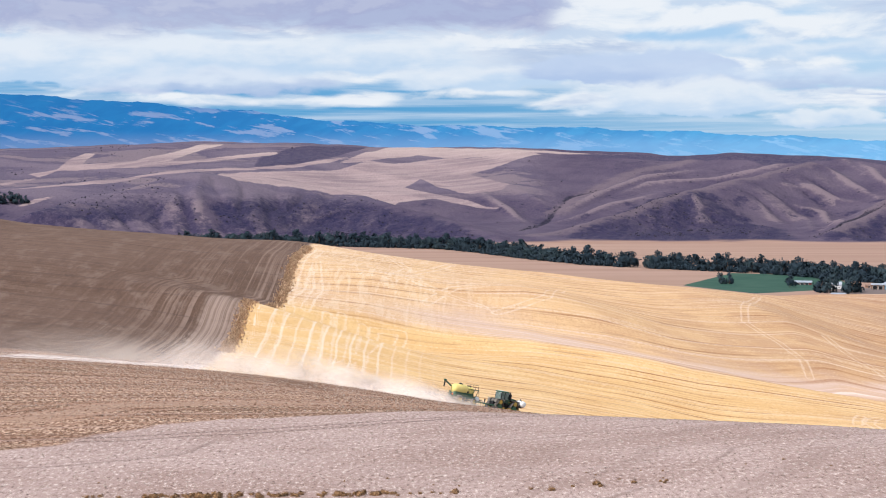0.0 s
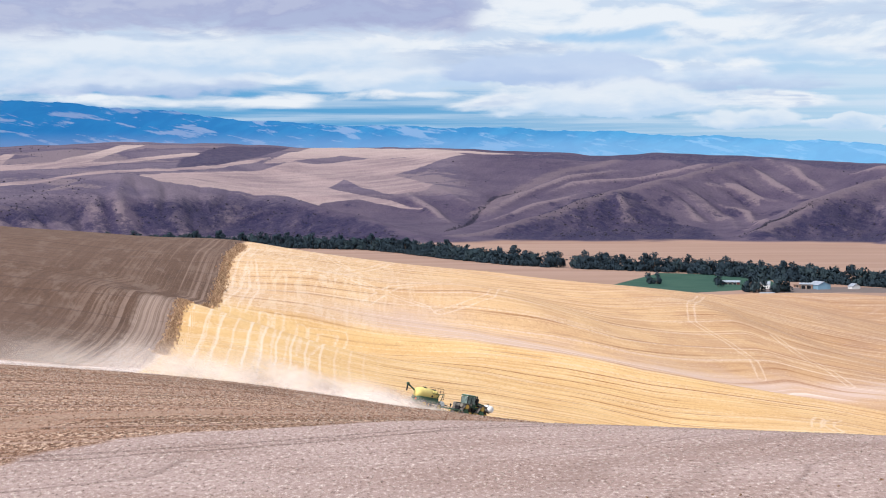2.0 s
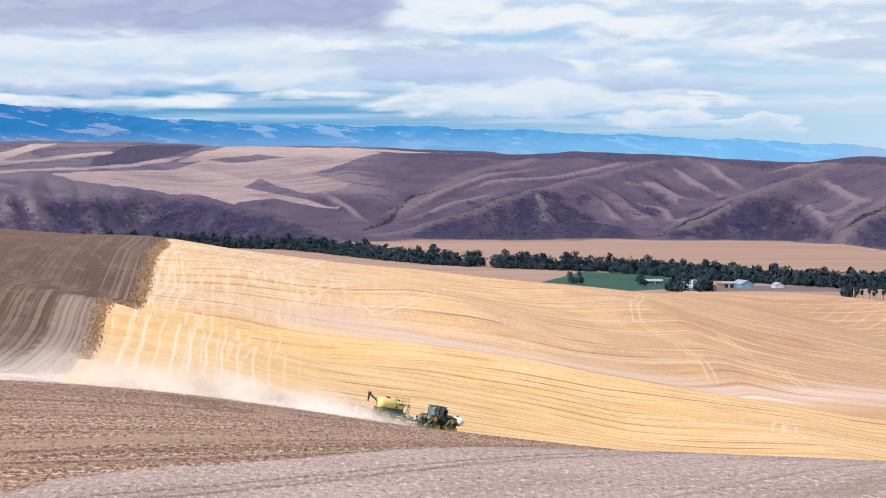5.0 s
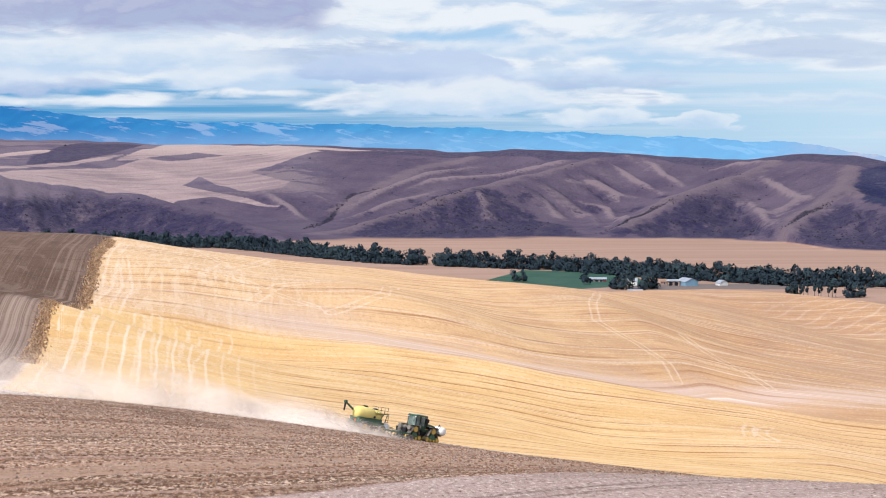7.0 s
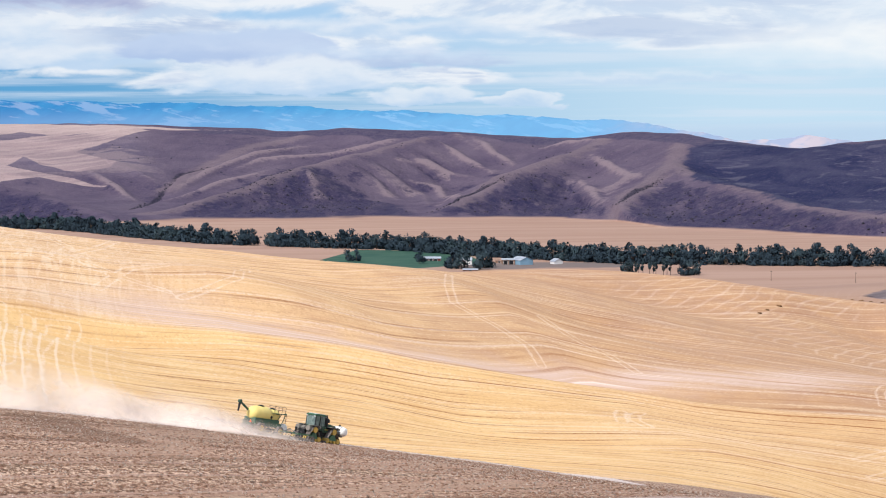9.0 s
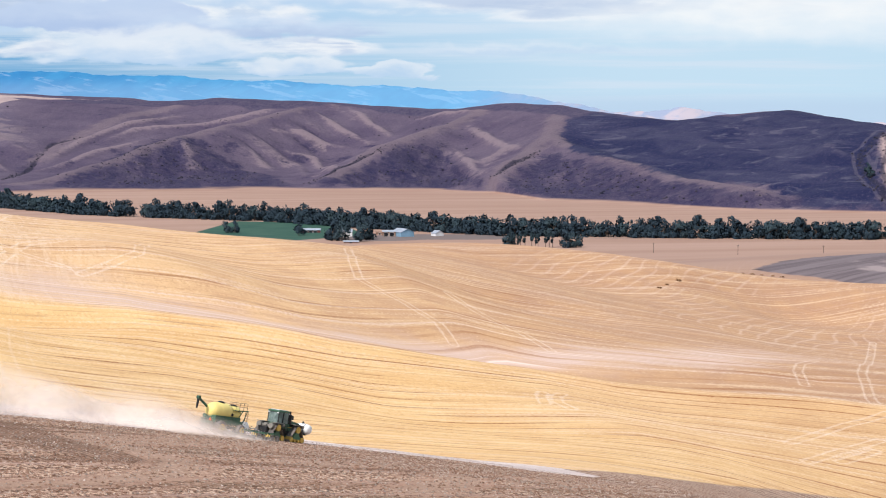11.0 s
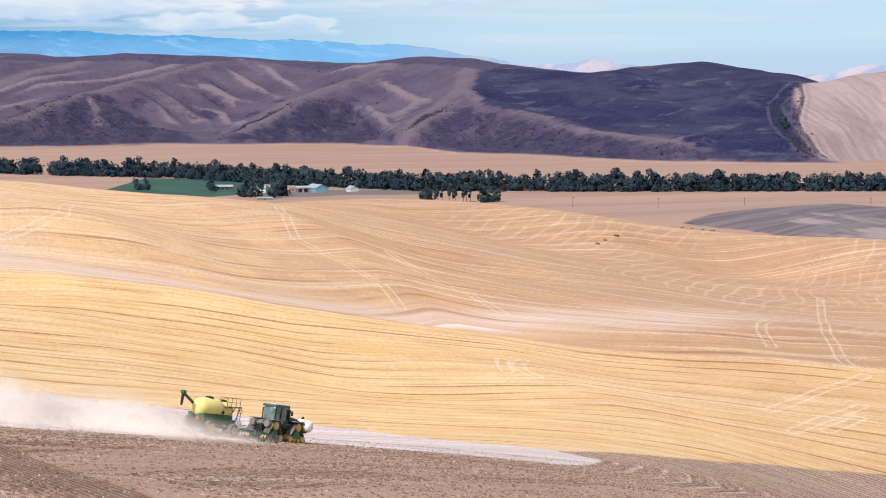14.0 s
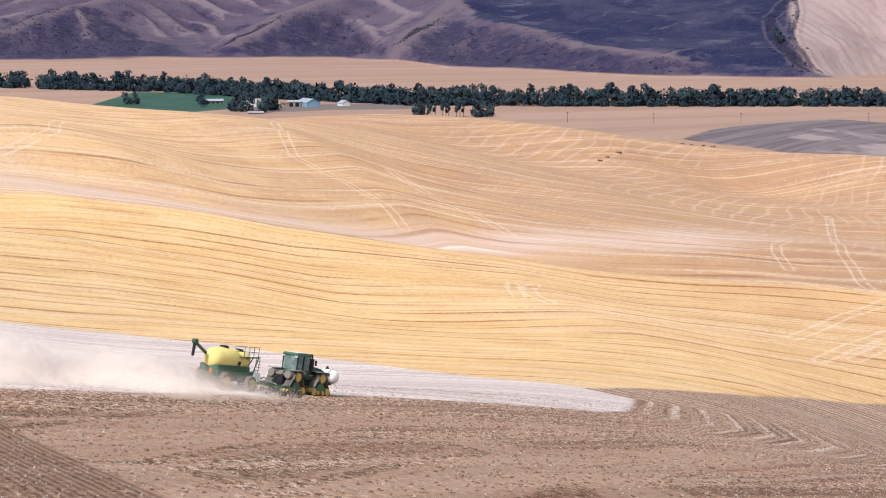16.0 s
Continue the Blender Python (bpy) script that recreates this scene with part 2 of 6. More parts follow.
def along(poly, x, y):
    """Distance to a polyline, the height along it and the way gone along it."""
    best, near, gone, far = np.full(np.shape(x), 1e9), [], np.zeros(np.shape(x)), 0.0
    for (ax, ay, az), (bx, by, bz) in zip(poly, poly[1:]):
        wx, wy = bx - ax, by - ay
        t = np.clip(((x - ax) * wx + (y - ay) * wy) / (wx * wx + wy * wy), 0, 1)
        d = np.hypot(x - ax - t * wx, y - ay - t * wy)
        near.append((d, az + t * (bz - az)))
        closer = d < best
        best = np.where(closer, d, best)
        gone = np.where(closer, far + t * math.hypot(wx, wy), gone)
        far += math.hypot(wx, wy)
    # where two stretches are about as near, their heights blend
    weigh = [np.exp((best - d) / 18.0) for d, z in near]
    high = sum(w * z for w, (d, z) in zip(weigh, near)) / sum(weigh)
    return best, high, gone


def crease(lines, x, y, wide):
    """1 on the lines, falling to 0 a few widths away and tapering to their ends."""
    v = np.zeros(np.shape(x))
    for line in lines:
        d, taper, _ = along([(px, py, min(i, len(line) - 1 - i, 1) * 0.65 + 0.35) for i, (px, py) in enumerate(line)], x, y)
        v = np.maximum(v, taper * np.exp(-(d / wide) ** 2))
    return v


def waves(x, y, size, seed):
    """Cheap smooth noise from -1 to 1: crossed sines that drift."""
    rng = np.random.RandomState(seed)
    v = 0 * x
    for k in range(7):
        a, p, q = rng.uniform(0, 6.28, 3)
        s = size * rng.uniform(0.6, 1.6)
        v = v + np.sin((x * math.cos(a) + y * math.sin(a)) / s + p + 1.3 * np.sin((x * math.sin(a) - y * math.cos(a)) / (2.3 * s) + q))
    return v / 4.2


def foot_line(x):
    """Where the far hills rise from the valley floor."""
    return np.interp(x, [-900, -300, 36, 290, 600, 851, 859, 1051, 1210, 1300, 1800], [3700, 3620, 3575, 3640, 3620, 3500, 3180, 2900, 2806, 2849, 2700])


def far_hills(x, y):
    """Height of the far hills, and how far each place is on a side spur (1) or in a gully (-1)."""
    behind = y - foot_line(x)
    base = np.clip(behind, 0, 900) * 0.05
    total, top, rib = np.exp((base - 60) / 5.0), base, np.zeros(np.shape(x))
    sway, fine = waves(x, y, 75, 22), waves(x, y, 22, 25)
    for k, (poly, fall, rounding) in enumerate(RIDGES):
        d, z, s = along(poly, x, y)
        plain = fall < 0.34
        v = np.sin(s / (21.0 if not plain else 60.0) + 1.5 * sway + 0.006 * d + k) + 0.5 * np.sin(s / 11.0 + 2.0 * sway + 2 * k)
        side = 1 - 2 * np.clip(1 - np.abs(v) * 0.8, 0, 1) ** 1.4 + 0.5 * fine
        grow = np.clip((d - 8) / 70, 0, 1)
        h = z - fall * (np.sqrt(d * d + rounding * rounding) - rounding) + (0.4 if plain else 1.4 if k < 3 else 3.4) * side * grow
        rib = np.where(h > top, side * grow * (0.3 if plain or k < 3 else 1.0), rib)
        top = np.maximum(top, h)
        total = total + np.exp((h - 60) / 5.0)
    z = 60 + 5.0 * np.log(total) + 0.8 * waves(x, y, 12, 9) + 1.6 * waves(x, y, 34, 19)
    z = z + 7.0 * crease(SPURS, x, y, 12.0) - 5.0 * crease(GULLIES, x, y, 10.0)
    return z * np.clip((behind + 40) / 60, 0, 1), rib


def far_land(x, y):
    return far_hills(x, y)[0]


BROW = [(-60, 622), (-46, 630), (-21, 642), (3, 648), (25, 654), (49, 653), (72, 648), (99, 653), (121, 656), (138, 643), (161, 640), (188, 640), (209, 637), (330, 690), (600, 760)]


def past_brow(x, y):
    """Metres beyond the crest of the golden slope, less than 0 on its near side."""
    return y - np.interp(x, [p[0] for p in BROW], [p[1] for p in BROW])


def land(x, y):
    x, y = np.broadcast_arrays(np.asarray(x, float), np.asarray(y, float))
    z, here = np.zeros(x.shape), y < 2300
    if here.any():
        a, b = x[here], y[here]
        near = near_land(a, b) + 0.25 * waves(a, b, 9, 1) + 0.5 * waves(a, b, 31, 2)
        e = past_brow(a, b)
        near = near + (1.1 * np.exp(-(e / 10) ** 2) - 1.3 * np.exp(-((e - 25) / 14) ** 2)) * np.clip((a + 60) / 20, 0, 1) * np.clip((260 - a) / 80, 0, 1)
        z[here] = np.where(near > 6, near, 6 * np.exp(np.minimum(near, 6) / 6 - 1)) * np.clip((2150 - b) / 350, 0, 1)
    if not here.all():
        a, b = x[~here], y[~here]
        z[~here] = far_land(a, b) * np.clip((b - 2300) / 300, 0, 1)
    return z


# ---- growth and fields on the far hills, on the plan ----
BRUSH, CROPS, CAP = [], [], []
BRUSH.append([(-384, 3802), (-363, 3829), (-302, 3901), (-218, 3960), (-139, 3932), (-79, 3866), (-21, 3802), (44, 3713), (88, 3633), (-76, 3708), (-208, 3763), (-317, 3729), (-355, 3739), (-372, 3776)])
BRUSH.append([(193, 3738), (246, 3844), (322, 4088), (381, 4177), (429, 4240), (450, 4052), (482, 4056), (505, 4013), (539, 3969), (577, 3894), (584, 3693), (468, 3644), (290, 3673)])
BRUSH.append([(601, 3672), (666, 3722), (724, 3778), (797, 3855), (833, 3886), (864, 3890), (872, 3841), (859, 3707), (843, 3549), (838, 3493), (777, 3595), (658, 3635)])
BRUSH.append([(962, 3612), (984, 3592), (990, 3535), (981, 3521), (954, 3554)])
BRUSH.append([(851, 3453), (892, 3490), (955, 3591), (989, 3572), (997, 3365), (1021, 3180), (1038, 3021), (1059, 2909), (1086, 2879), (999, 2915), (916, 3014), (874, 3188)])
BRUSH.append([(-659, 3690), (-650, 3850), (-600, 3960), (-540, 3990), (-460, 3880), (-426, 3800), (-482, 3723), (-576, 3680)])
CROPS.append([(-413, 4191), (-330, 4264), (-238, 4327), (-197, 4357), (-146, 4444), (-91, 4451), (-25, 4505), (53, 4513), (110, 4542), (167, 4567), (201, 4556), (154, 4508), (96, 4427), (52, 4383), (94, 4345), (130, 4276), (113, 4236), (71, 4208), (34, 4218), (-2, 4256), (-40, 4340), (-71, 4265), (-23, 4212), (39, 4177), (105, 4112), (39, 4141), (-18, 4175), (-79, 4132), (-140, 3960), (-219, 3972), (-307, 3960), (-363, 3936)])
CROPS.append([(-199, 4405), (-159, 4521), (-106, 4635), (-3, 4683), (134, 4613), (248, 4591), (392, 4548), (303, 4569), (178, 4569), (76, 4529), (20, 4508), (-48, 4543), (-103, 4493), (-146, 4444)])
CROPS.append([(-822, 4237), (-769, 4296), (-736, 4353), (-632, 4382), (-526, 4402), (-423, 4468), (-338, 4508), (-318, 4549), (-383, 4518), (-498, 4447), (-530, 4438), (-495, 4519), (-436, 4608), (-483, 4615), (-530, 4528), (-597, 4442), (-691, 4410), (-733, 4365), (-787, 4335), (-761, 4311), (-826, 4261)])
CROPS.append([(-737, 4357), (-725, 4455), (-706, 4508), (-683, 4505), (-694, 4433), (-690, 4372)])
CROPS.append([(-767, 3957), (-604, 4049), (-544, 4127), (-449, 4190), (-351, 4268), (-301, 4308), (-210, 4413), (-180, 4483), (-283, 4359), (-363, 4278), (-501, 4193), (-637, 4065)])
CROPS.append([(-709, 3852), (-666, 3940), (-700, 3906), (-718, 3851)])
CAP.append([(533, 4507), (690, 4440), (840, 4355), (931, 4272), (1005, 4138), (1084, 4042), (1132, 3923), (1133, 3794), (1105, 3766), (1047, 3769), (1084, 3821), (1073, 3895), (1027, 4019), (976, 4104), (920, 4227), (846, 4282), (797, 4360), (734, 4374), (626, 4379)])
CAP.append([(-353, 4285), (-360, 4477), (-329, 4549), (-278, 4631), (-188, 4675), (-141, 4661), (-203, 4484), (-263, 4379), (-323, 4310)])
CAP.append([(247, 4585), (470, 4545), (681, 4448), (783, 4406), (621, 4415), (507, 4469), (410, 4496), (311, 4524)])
NAVY_SIDE = [(1032, 3709), (1047, 3781), (1073, 3828), (1133, 3861), (1207, 3752), (1228, 3671), (1245, 3613), (1266, 3542), (1313, 3491), (1380, 3400), (1460, 3260), (1400, 3130), (1330, 3108), (1313, 3093), (1280, 3040), (1251, 2967), (1209, 2866), (1189, 2830), (1196, 2803), (1206, 2783), (1171, 2798), (1101, 2850), (1113, 2937), (1116, 3043), (1097, 3142), (1036, 3158), (1030, 3263), (1021, 3421), (1002, 3562)]
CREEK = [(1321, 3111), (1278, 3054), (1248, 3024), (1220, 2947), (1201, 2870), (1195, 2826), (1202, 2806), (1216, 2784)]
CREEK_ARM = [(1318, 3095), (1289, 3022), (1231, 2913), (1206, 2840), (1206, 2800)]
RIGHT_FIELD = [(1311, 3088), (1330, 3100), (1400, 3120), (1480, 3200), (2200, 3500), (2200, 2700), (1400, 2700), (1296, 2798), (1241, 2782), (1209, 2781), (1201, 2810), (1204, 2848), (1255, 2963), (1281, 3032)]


# ---- where the fields lie: their edges on the plan ----
STUBBLE_NEAR = [(-300, 300), (-48, 470), (2, 508), (19, 514), (35, 512), (51, 487), (60, 465), (72, 454), (101, 488), (125, 510), (150, 527), (200, 560), (330, 640), (600, 700)]
STUBBLE_LEFT = [(-48, 440), (-50, 535), (-51, 579), (-50, 615), (-45, 629), (-45, 696), (-44, 760), (-40, 900)]
SEEDED_EDGE = [(-300, 150), (-60, 280), (-14, 316), (-3, 327), (15, 350), (30, 364), (44, 376), (51, 387), (71, 437), (70, 453)]
PALE_EDGE = [(-200, 140), (-60, 152), (-31, 158), (-27, 162), (-26, 170), (-22, 180), (-17, 186), (-9, 192), (4, 208), (12, 226), (40, 262), (120, 300), (300, 330)]
STUBBLE = STUBBLE_NEAR[2:] + [(2000, 900), (2000, 2300), (-40, 2300)] + STUBBLE_LEFT[::-1]
STRIP = SEEDED_EDGE[1:] + STUBBLE_NEAR[7:1:-1] + [(-48, 480), (-60, 430)]
PALE = PALE_EDGE + [(300, -200), (-200, -200)]
DARK = STUBBLE_LEFT + [(-60, 1500), (-1500, 1500), (-1500, 420), (-300, 400), (-70, 430)]
MOUND = [(462, 1392), (478, 1412), (502, 1441), (532, 1462), (560, 1474), (601, 1496), (660, 1540), (760, 1620), (1100, 1600), (1100, 1250), (700, 1230), (540, 1335), (505, 1368)]
GREEN = [(268, 2540), (356, 2790), (470, 2720), (452, 2490), (330, 2400)]
TRACKS = [[(127, 915), (107, 805), (104, 780), (112, 757), (116, 730), (114, 703)], [(338, 940), (290, 836), (234, 715), (210, 655), (204, 639)],
          [(133, 790), (137, 756), (141, 735), (142, 708)], [(-34, 746), (-22, 727), (-11, 701), (1, 691)]]
TRACKS.append([(-24, 690), (-14, 696), (-4, 746), (4, 803)])
TRACKS.append([(16, 685), (24, 697), (33, 712), (40, 765)])
TRACKS.append([(-45, 627), (-41, 658), (-40, 745)])
TRACKS.append([(-38, 632), (-36, 663), (-39, 705)])
TRACKS.append([(-41, 702), (-29, 706), (-15, 700), (-8, 693), (13, 688)])
TRACKS.append([(-15, 691), (-11, 735), (-21, 792)])
TRACKS.append([(-5, 676), (4, 702), (14, 715)])
TRACKS.append([(-42, 517), (-42, 571), (-42, 631)])
TRACKS.append([(-32, 530), (-32, 576), (-32, 635)])
TRACKS.append([(-28, 538), (-29, 575), (-28, 638)])
TRACKS.append([(-23, 539), (-23, 582), (-22, 636)])
TRACKS.append([(-20, 541), (-20, 582), (-19, 636), (-11, 640)])
TRACKS.append([(-27, 541), (-23, 556), (-18, 587), (-11, 638)])
TRACKS.append([(111, 606), (113, 616), (115, 622)])
TRACKS.append([(116, 602), (115, 610), (117, 618), (120, 623)])
TRACKS.append([(200, 674), (210, 703), (222, 730), (235, 751)])
TRACKS.append([(153, 559), (169, 579), (187, 598)])
TRACKS.append([(158, 581), (185, 613), (204, 631)])
TRACKS.append([(163, 565), (180, 585)])

TRAMS = [[(-26, 232), (-18, 238), (-12, 250), (-10, 262), (-13, 276)], [(0, 246), (7, 262), (11, 280), (13, 296), (12, 312)], [(52, 300), (40, 292), (32, 280), (34, 268), (44, 262), (60, 266)], [(-4, 271), (5, 286), (17, 306), (28, 318), (55, 358), (80, 399), (108, 462), (118, 490)], [(-1, 271), (8, 285), (21, 303), (36, 323), (68, 376)],
         [(-14, 282), (-8, 292), (-2, 304), (9, 322), (15, 327), (30, 342)], [(-17, 284), (-14, 289), (-9, 298), (-2, 311), (5, 319), (20, 336)], [(-33, 178), (-28, 193), (-19, 203), (-9, 212), (10, 240)]]


def edge_distance(x, y, poly, closed=True):
    """Metres to the nearest side of a plan polygon, positive inside it."""
    best, inside = np.full(x.shape, 1e9), np.zeros(x.shape, bool)
    ends = poly[1:] + poly[:1] if closed else poly[1:]
    for (ax, ay), (bx, by) in zip(poly, ends):
        wx, wy = bx - ax, by - ay
        t = np.clip(((x - ax) * wx + (y - ay) * wy) / (wx * wx + wy * wy), 0, 1)
        best = np.minimum(best, np.hypot(x - ax - t * wx, y - ay - t * wy))
        if closed and ay != by:
            inside ^= ((ay > y) != (by > y)) & (x < wx * (y - ay) / wy + ax)
    return np.where(inside, best, -best) if closed else best


def height(x, y):
    return float(land(np.array([x]), np.array([y]))[0])


# ---- materials ----
def material(name, color, rough=0.7, metal=0.0, vary=0.25, scale=2.0, bump=0.0, glow=None, spec=0.3):
    """A surface with grain and stains at two scales."""
    m = bpy.data.materials.new(name)
    m.use_nodes = True
    g = Nodes(m.node_tree)
    at = g.add("ShaderNodeTexCoord", out=3)
    big, fine = g.noise(at, scale * 0.35, 3.0), g.noise(at, scale * 6.0, 5.0)
    dark = tuple(c * (1 - vary) for c in color)
    lite = tuple(min(1, c * (1 + vary)) for c in color)
    c = g.mix(g.fit(big, 0.3, 0.7), dark, lite)
    c = g.mix(g.do("MULTIPLY", g.fit(fine, 0.35, 0.7), 0.5), c, dark)
    rnd = g.add("ShaderNodeObjectInfo", out=5)
    c = g.mix(g.do("MULTIPLY", rnd, 0.25), c, dark)
    b = g.add("ShaderNodeBsdfPrincipled", {"Base Color": c, "Roughness": g.fit(fine, 0.2, 0.8, rough - 0.08, min(1, rough + 0.1)), "Metallic": metal, "Specular IOR Level": spec}, out=None)
    if bump:
        g.put(b.inputs["Normal"], g.add("ShaderNodeBump", {"Strength": 0.6, "Distance": bump, "Height": fine}))
    g.add("ShaderNodeOutputMaterial", {"Surface": b.outputs[0]})
    return m


def ground_material():
    m = bpy.data.materials.new("farmland")
    m.use_nodes = True
    g = Nodes(m.node_tree)
    at = g.add("ShaderNodeNewGeometry")
    px, py, pz = g.split(at)
    wob = g.noise(at, 0.11, 3.0)
    fine = g.noise(at, 2.2, 6.0, 0.65)
    clod = g.noise(at, 5.5, 4.0, 0.7)
    broad = g.noise(at, 0.012, 4.0)
    mid = g.noise(at, 0.07, 4.0)

    def inside(name, soft, ragged=0.0, wide=wob):
        v = g.attr(name)
        if ragged:
            v = g.do("ADD", v, g.do("MULTIPLY", g.do("SUBTRACT", wide, 0.5), ragged))
        return g.fit(v, -soft, soft)

    def streaks(v, across, seed, detail=3.0):
        return g.noise(g.xyz(g.do("MULTIPLY", v, 1 / across), g.do("MULTIPLY", px, 0.006), g.do("ADD", g.do("MULTIPLY", py, 0.006), seed)), 1.0, detail, 0.6)

    rows, left, seed = g.attr("rows"), g.attr("left"), g.attr("seeded")
    # valley floor: cropped tan fields in long strips
    vstreak = g.noise(g.xyz(g.do("MULTIPLY", px, 0.002), g.do("MULTIPLY", py, 0.02), 1.0), 1.0, 4.0)
    col = g.mix(g.fit(vstreak, 0.35, 0.65), (0.32, 0.200, 0.150), (0.375, 0.245, 0.190))
    col = g.mix(g.fit(g.do("ADD", px, g.do("MULTIPLY", py, 0.5)), 1530, 1500, 0.0, 0.45), col, (0.30, 0.20, 0.16))
    col = g.mix(g.do("MULTIPLY", inside("road", 1.5, 3.0), 0.8), col, (0.10, 0.085, 0.085))
    green = g.mix(g.fit(g.noise(at, 0.03, 4.0), 0.35, 0.65), (0.028, 0.076, 0.056), (0.044, 0.096, 0.068))
    col = g.mix(inside("green", 1.5, 3.0), col, green)
    col = g.mix(inside("yard", 2.0, 14.0), col, (0.17, 0.135, 0.125))
    # far hills: dry grass, brush in the hollows, fields on the tops, one navy side
    hill = inside("hills", 1.2)
    brush = g.noise(at, 0.011, 6.0, 0.62)
    speck = g.noise(at, 0.085, 6.0, 0.68)
    grain = g.noise(at, 0.30, 5.0, 0.7)
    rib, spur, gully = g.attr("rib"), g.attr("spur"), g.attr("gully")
    # bare: random pale specks, plus painted relief shading: spurs lighter, rib hollows darker
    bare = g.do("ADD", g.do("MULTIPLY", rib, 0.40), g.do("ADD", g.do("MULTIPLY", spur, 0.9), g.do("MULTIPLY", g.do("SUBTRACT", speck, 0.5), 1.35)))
    # cloud shadow over the hills is put into these dark, purplish colours
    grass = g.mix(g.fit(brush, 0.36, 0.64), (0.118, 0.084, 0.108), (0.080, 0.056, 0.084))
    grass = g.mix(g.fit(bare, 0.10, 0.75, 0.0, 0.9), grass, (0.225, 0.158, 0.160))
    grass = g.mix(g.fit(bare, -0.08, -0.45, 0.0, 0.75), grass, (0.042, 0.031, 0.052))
    facing = g.attr("front_slope")
    # darker patches, densest on low slopes that face the viewer
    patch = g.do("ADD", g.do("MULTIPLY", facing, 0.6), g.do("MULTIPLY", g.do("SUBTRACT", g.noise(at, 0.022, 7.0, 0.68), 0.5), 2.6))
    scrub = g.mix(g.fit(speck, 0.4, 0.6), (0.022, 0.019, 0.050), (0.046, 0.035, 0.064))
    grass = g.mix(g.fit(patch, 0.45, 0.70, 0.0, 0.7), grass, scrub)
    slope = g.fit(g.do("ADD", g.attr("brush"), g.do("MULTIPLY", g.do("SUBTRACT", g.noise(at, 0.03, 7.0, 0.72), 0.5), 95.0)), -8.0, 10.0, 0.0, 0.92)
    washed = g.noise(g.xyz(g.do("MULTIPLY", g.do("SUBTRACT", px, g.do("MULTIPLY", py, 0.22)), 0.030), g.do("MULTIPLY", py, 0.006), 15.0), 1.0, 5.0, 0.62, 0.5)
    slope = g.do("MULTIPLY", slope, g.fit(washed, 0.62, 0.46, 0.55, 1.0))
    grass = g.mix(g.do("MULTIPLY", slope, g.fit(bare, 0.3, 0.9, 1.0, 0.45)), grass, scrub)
    # lighter crest lines, painted like sunlit edges
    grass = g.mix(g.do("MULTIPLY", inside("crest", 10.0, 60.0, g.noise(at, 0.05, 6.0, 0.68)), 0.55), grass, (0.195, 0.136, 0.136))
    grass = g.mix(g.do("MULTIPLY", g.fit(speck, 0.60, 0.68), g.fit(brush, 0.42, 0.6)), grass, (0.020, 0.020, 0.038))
    # gullies darkened in the colour, as if shaded
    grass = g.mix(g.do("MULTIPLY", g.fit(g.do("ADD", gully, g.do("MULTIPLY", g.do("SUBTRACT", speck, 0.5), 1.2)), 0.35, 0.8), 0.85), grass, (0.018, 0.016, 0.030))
    # tops: mown slopes of dull purple, pale grain fields, dark fallow caps
    sweep = g.noise(g.xyz(g.do("MULTIPLY", px, 0.004), g.do("MULTIPLY", py, 0.012), 3.0), 1.0, 5.0, 0.55, 0.6)
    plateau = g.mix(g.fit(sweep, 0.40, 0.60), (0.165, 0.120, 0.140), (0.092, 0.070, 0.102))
    plateau = g.mix(g.fit(g.do("ADD", sweep, g.do("MULTIPLY", speck, 0.15)), 0.62, 0.68, 0.0, 0.7), plateau, (0.24, 0.17, 0.165))
    grass = g.mix(inside("tops", 14.0, 30.0), grass, plateau)
    cap = g.mix(g.fit(speck, 0.35, 0.65), (0.054, 0.042, 0.074), (0.084, 0.064, 0.090))
    grass = g.mix(inside("cap", 3.0, 22.0, speck), grass, cap)
    crops = g.mix(g.fit(sweep, 0.35, 0.65), (0.37, 0.252, 0.225), (0.255, 0.175, 0.170))
    crops = g.mix(g.fit(streaks(g.do("SUBTRACT", py, g.do("MULTIPLY", px, 0.5)), 14.0, 91.0), 0.42, 0.62, 0.0, 0.45), crops, (0.47, 0.335, 0.285))
    crops = g.mix(g.fit(pz, 124, 150, 0.0, 0.6), crops, (0.56, 0.405, 0.325))
    grass = g.mix(inside("crops", 2.0, 12.0, speck), grass, crops)
    # near-black navy slope with paler streaks and a ragged edge
    navy_side = g.mix(g.fit(g.noise(g.xyz(g.do("MULTIPLY", px, 0.010), g.do("MULTIPLY", py, 0.004), g.do("MULTIPLY", pz, 0.05)), 1.0, 6.0, 0.62, 0.8), 0.40, 0.66), (0.0160, 0.0180, 0.052), (0.044, 0.041, 0.074))
    navy_side = g.mix(g.fit(bare, 0.5, 1.1, 0.0, 0.6), navy_side, (0.075, 0.062, 0.090))
    navy_side = g.mix(g.fit(speck, 0.58, 0.68, 0.0, 0.4), navy_side, (0.050, 0.046, 0.080))
    navy_side = g.mix(g.fit(g.noise(g.xyz(g.do("MULTIPLY", px, 0.004), g.do("MULTIPLY", py, 0.012), g.do("MULTIPLY", pz, 0.11)), 1.0, 5.0, 0.6, 1.2), 0.56, 0.66, 0.0, 0.6), navy_side, (0.105, 0.092, 0.118))
    grass = g.mix(inside("navy_side", 9.0, 60.0, g.noise(at, 0.035, 6.0, 0.66)), grass, navy_side)
    furrow = g.noise(g.xyz(g.do("MULTIPLY", px, 0.09), g.do("MULTIPLY", pz, 0.015)), 1.0, 3.0)
    grass = g.mix(inside("right_field", 4.0, 20.0, speck), grass, g.mix(g.fit(furrow, 0.4, 0.6), (0.33, 0.222, 0.190), (0.41, 0.285, 0.240)))
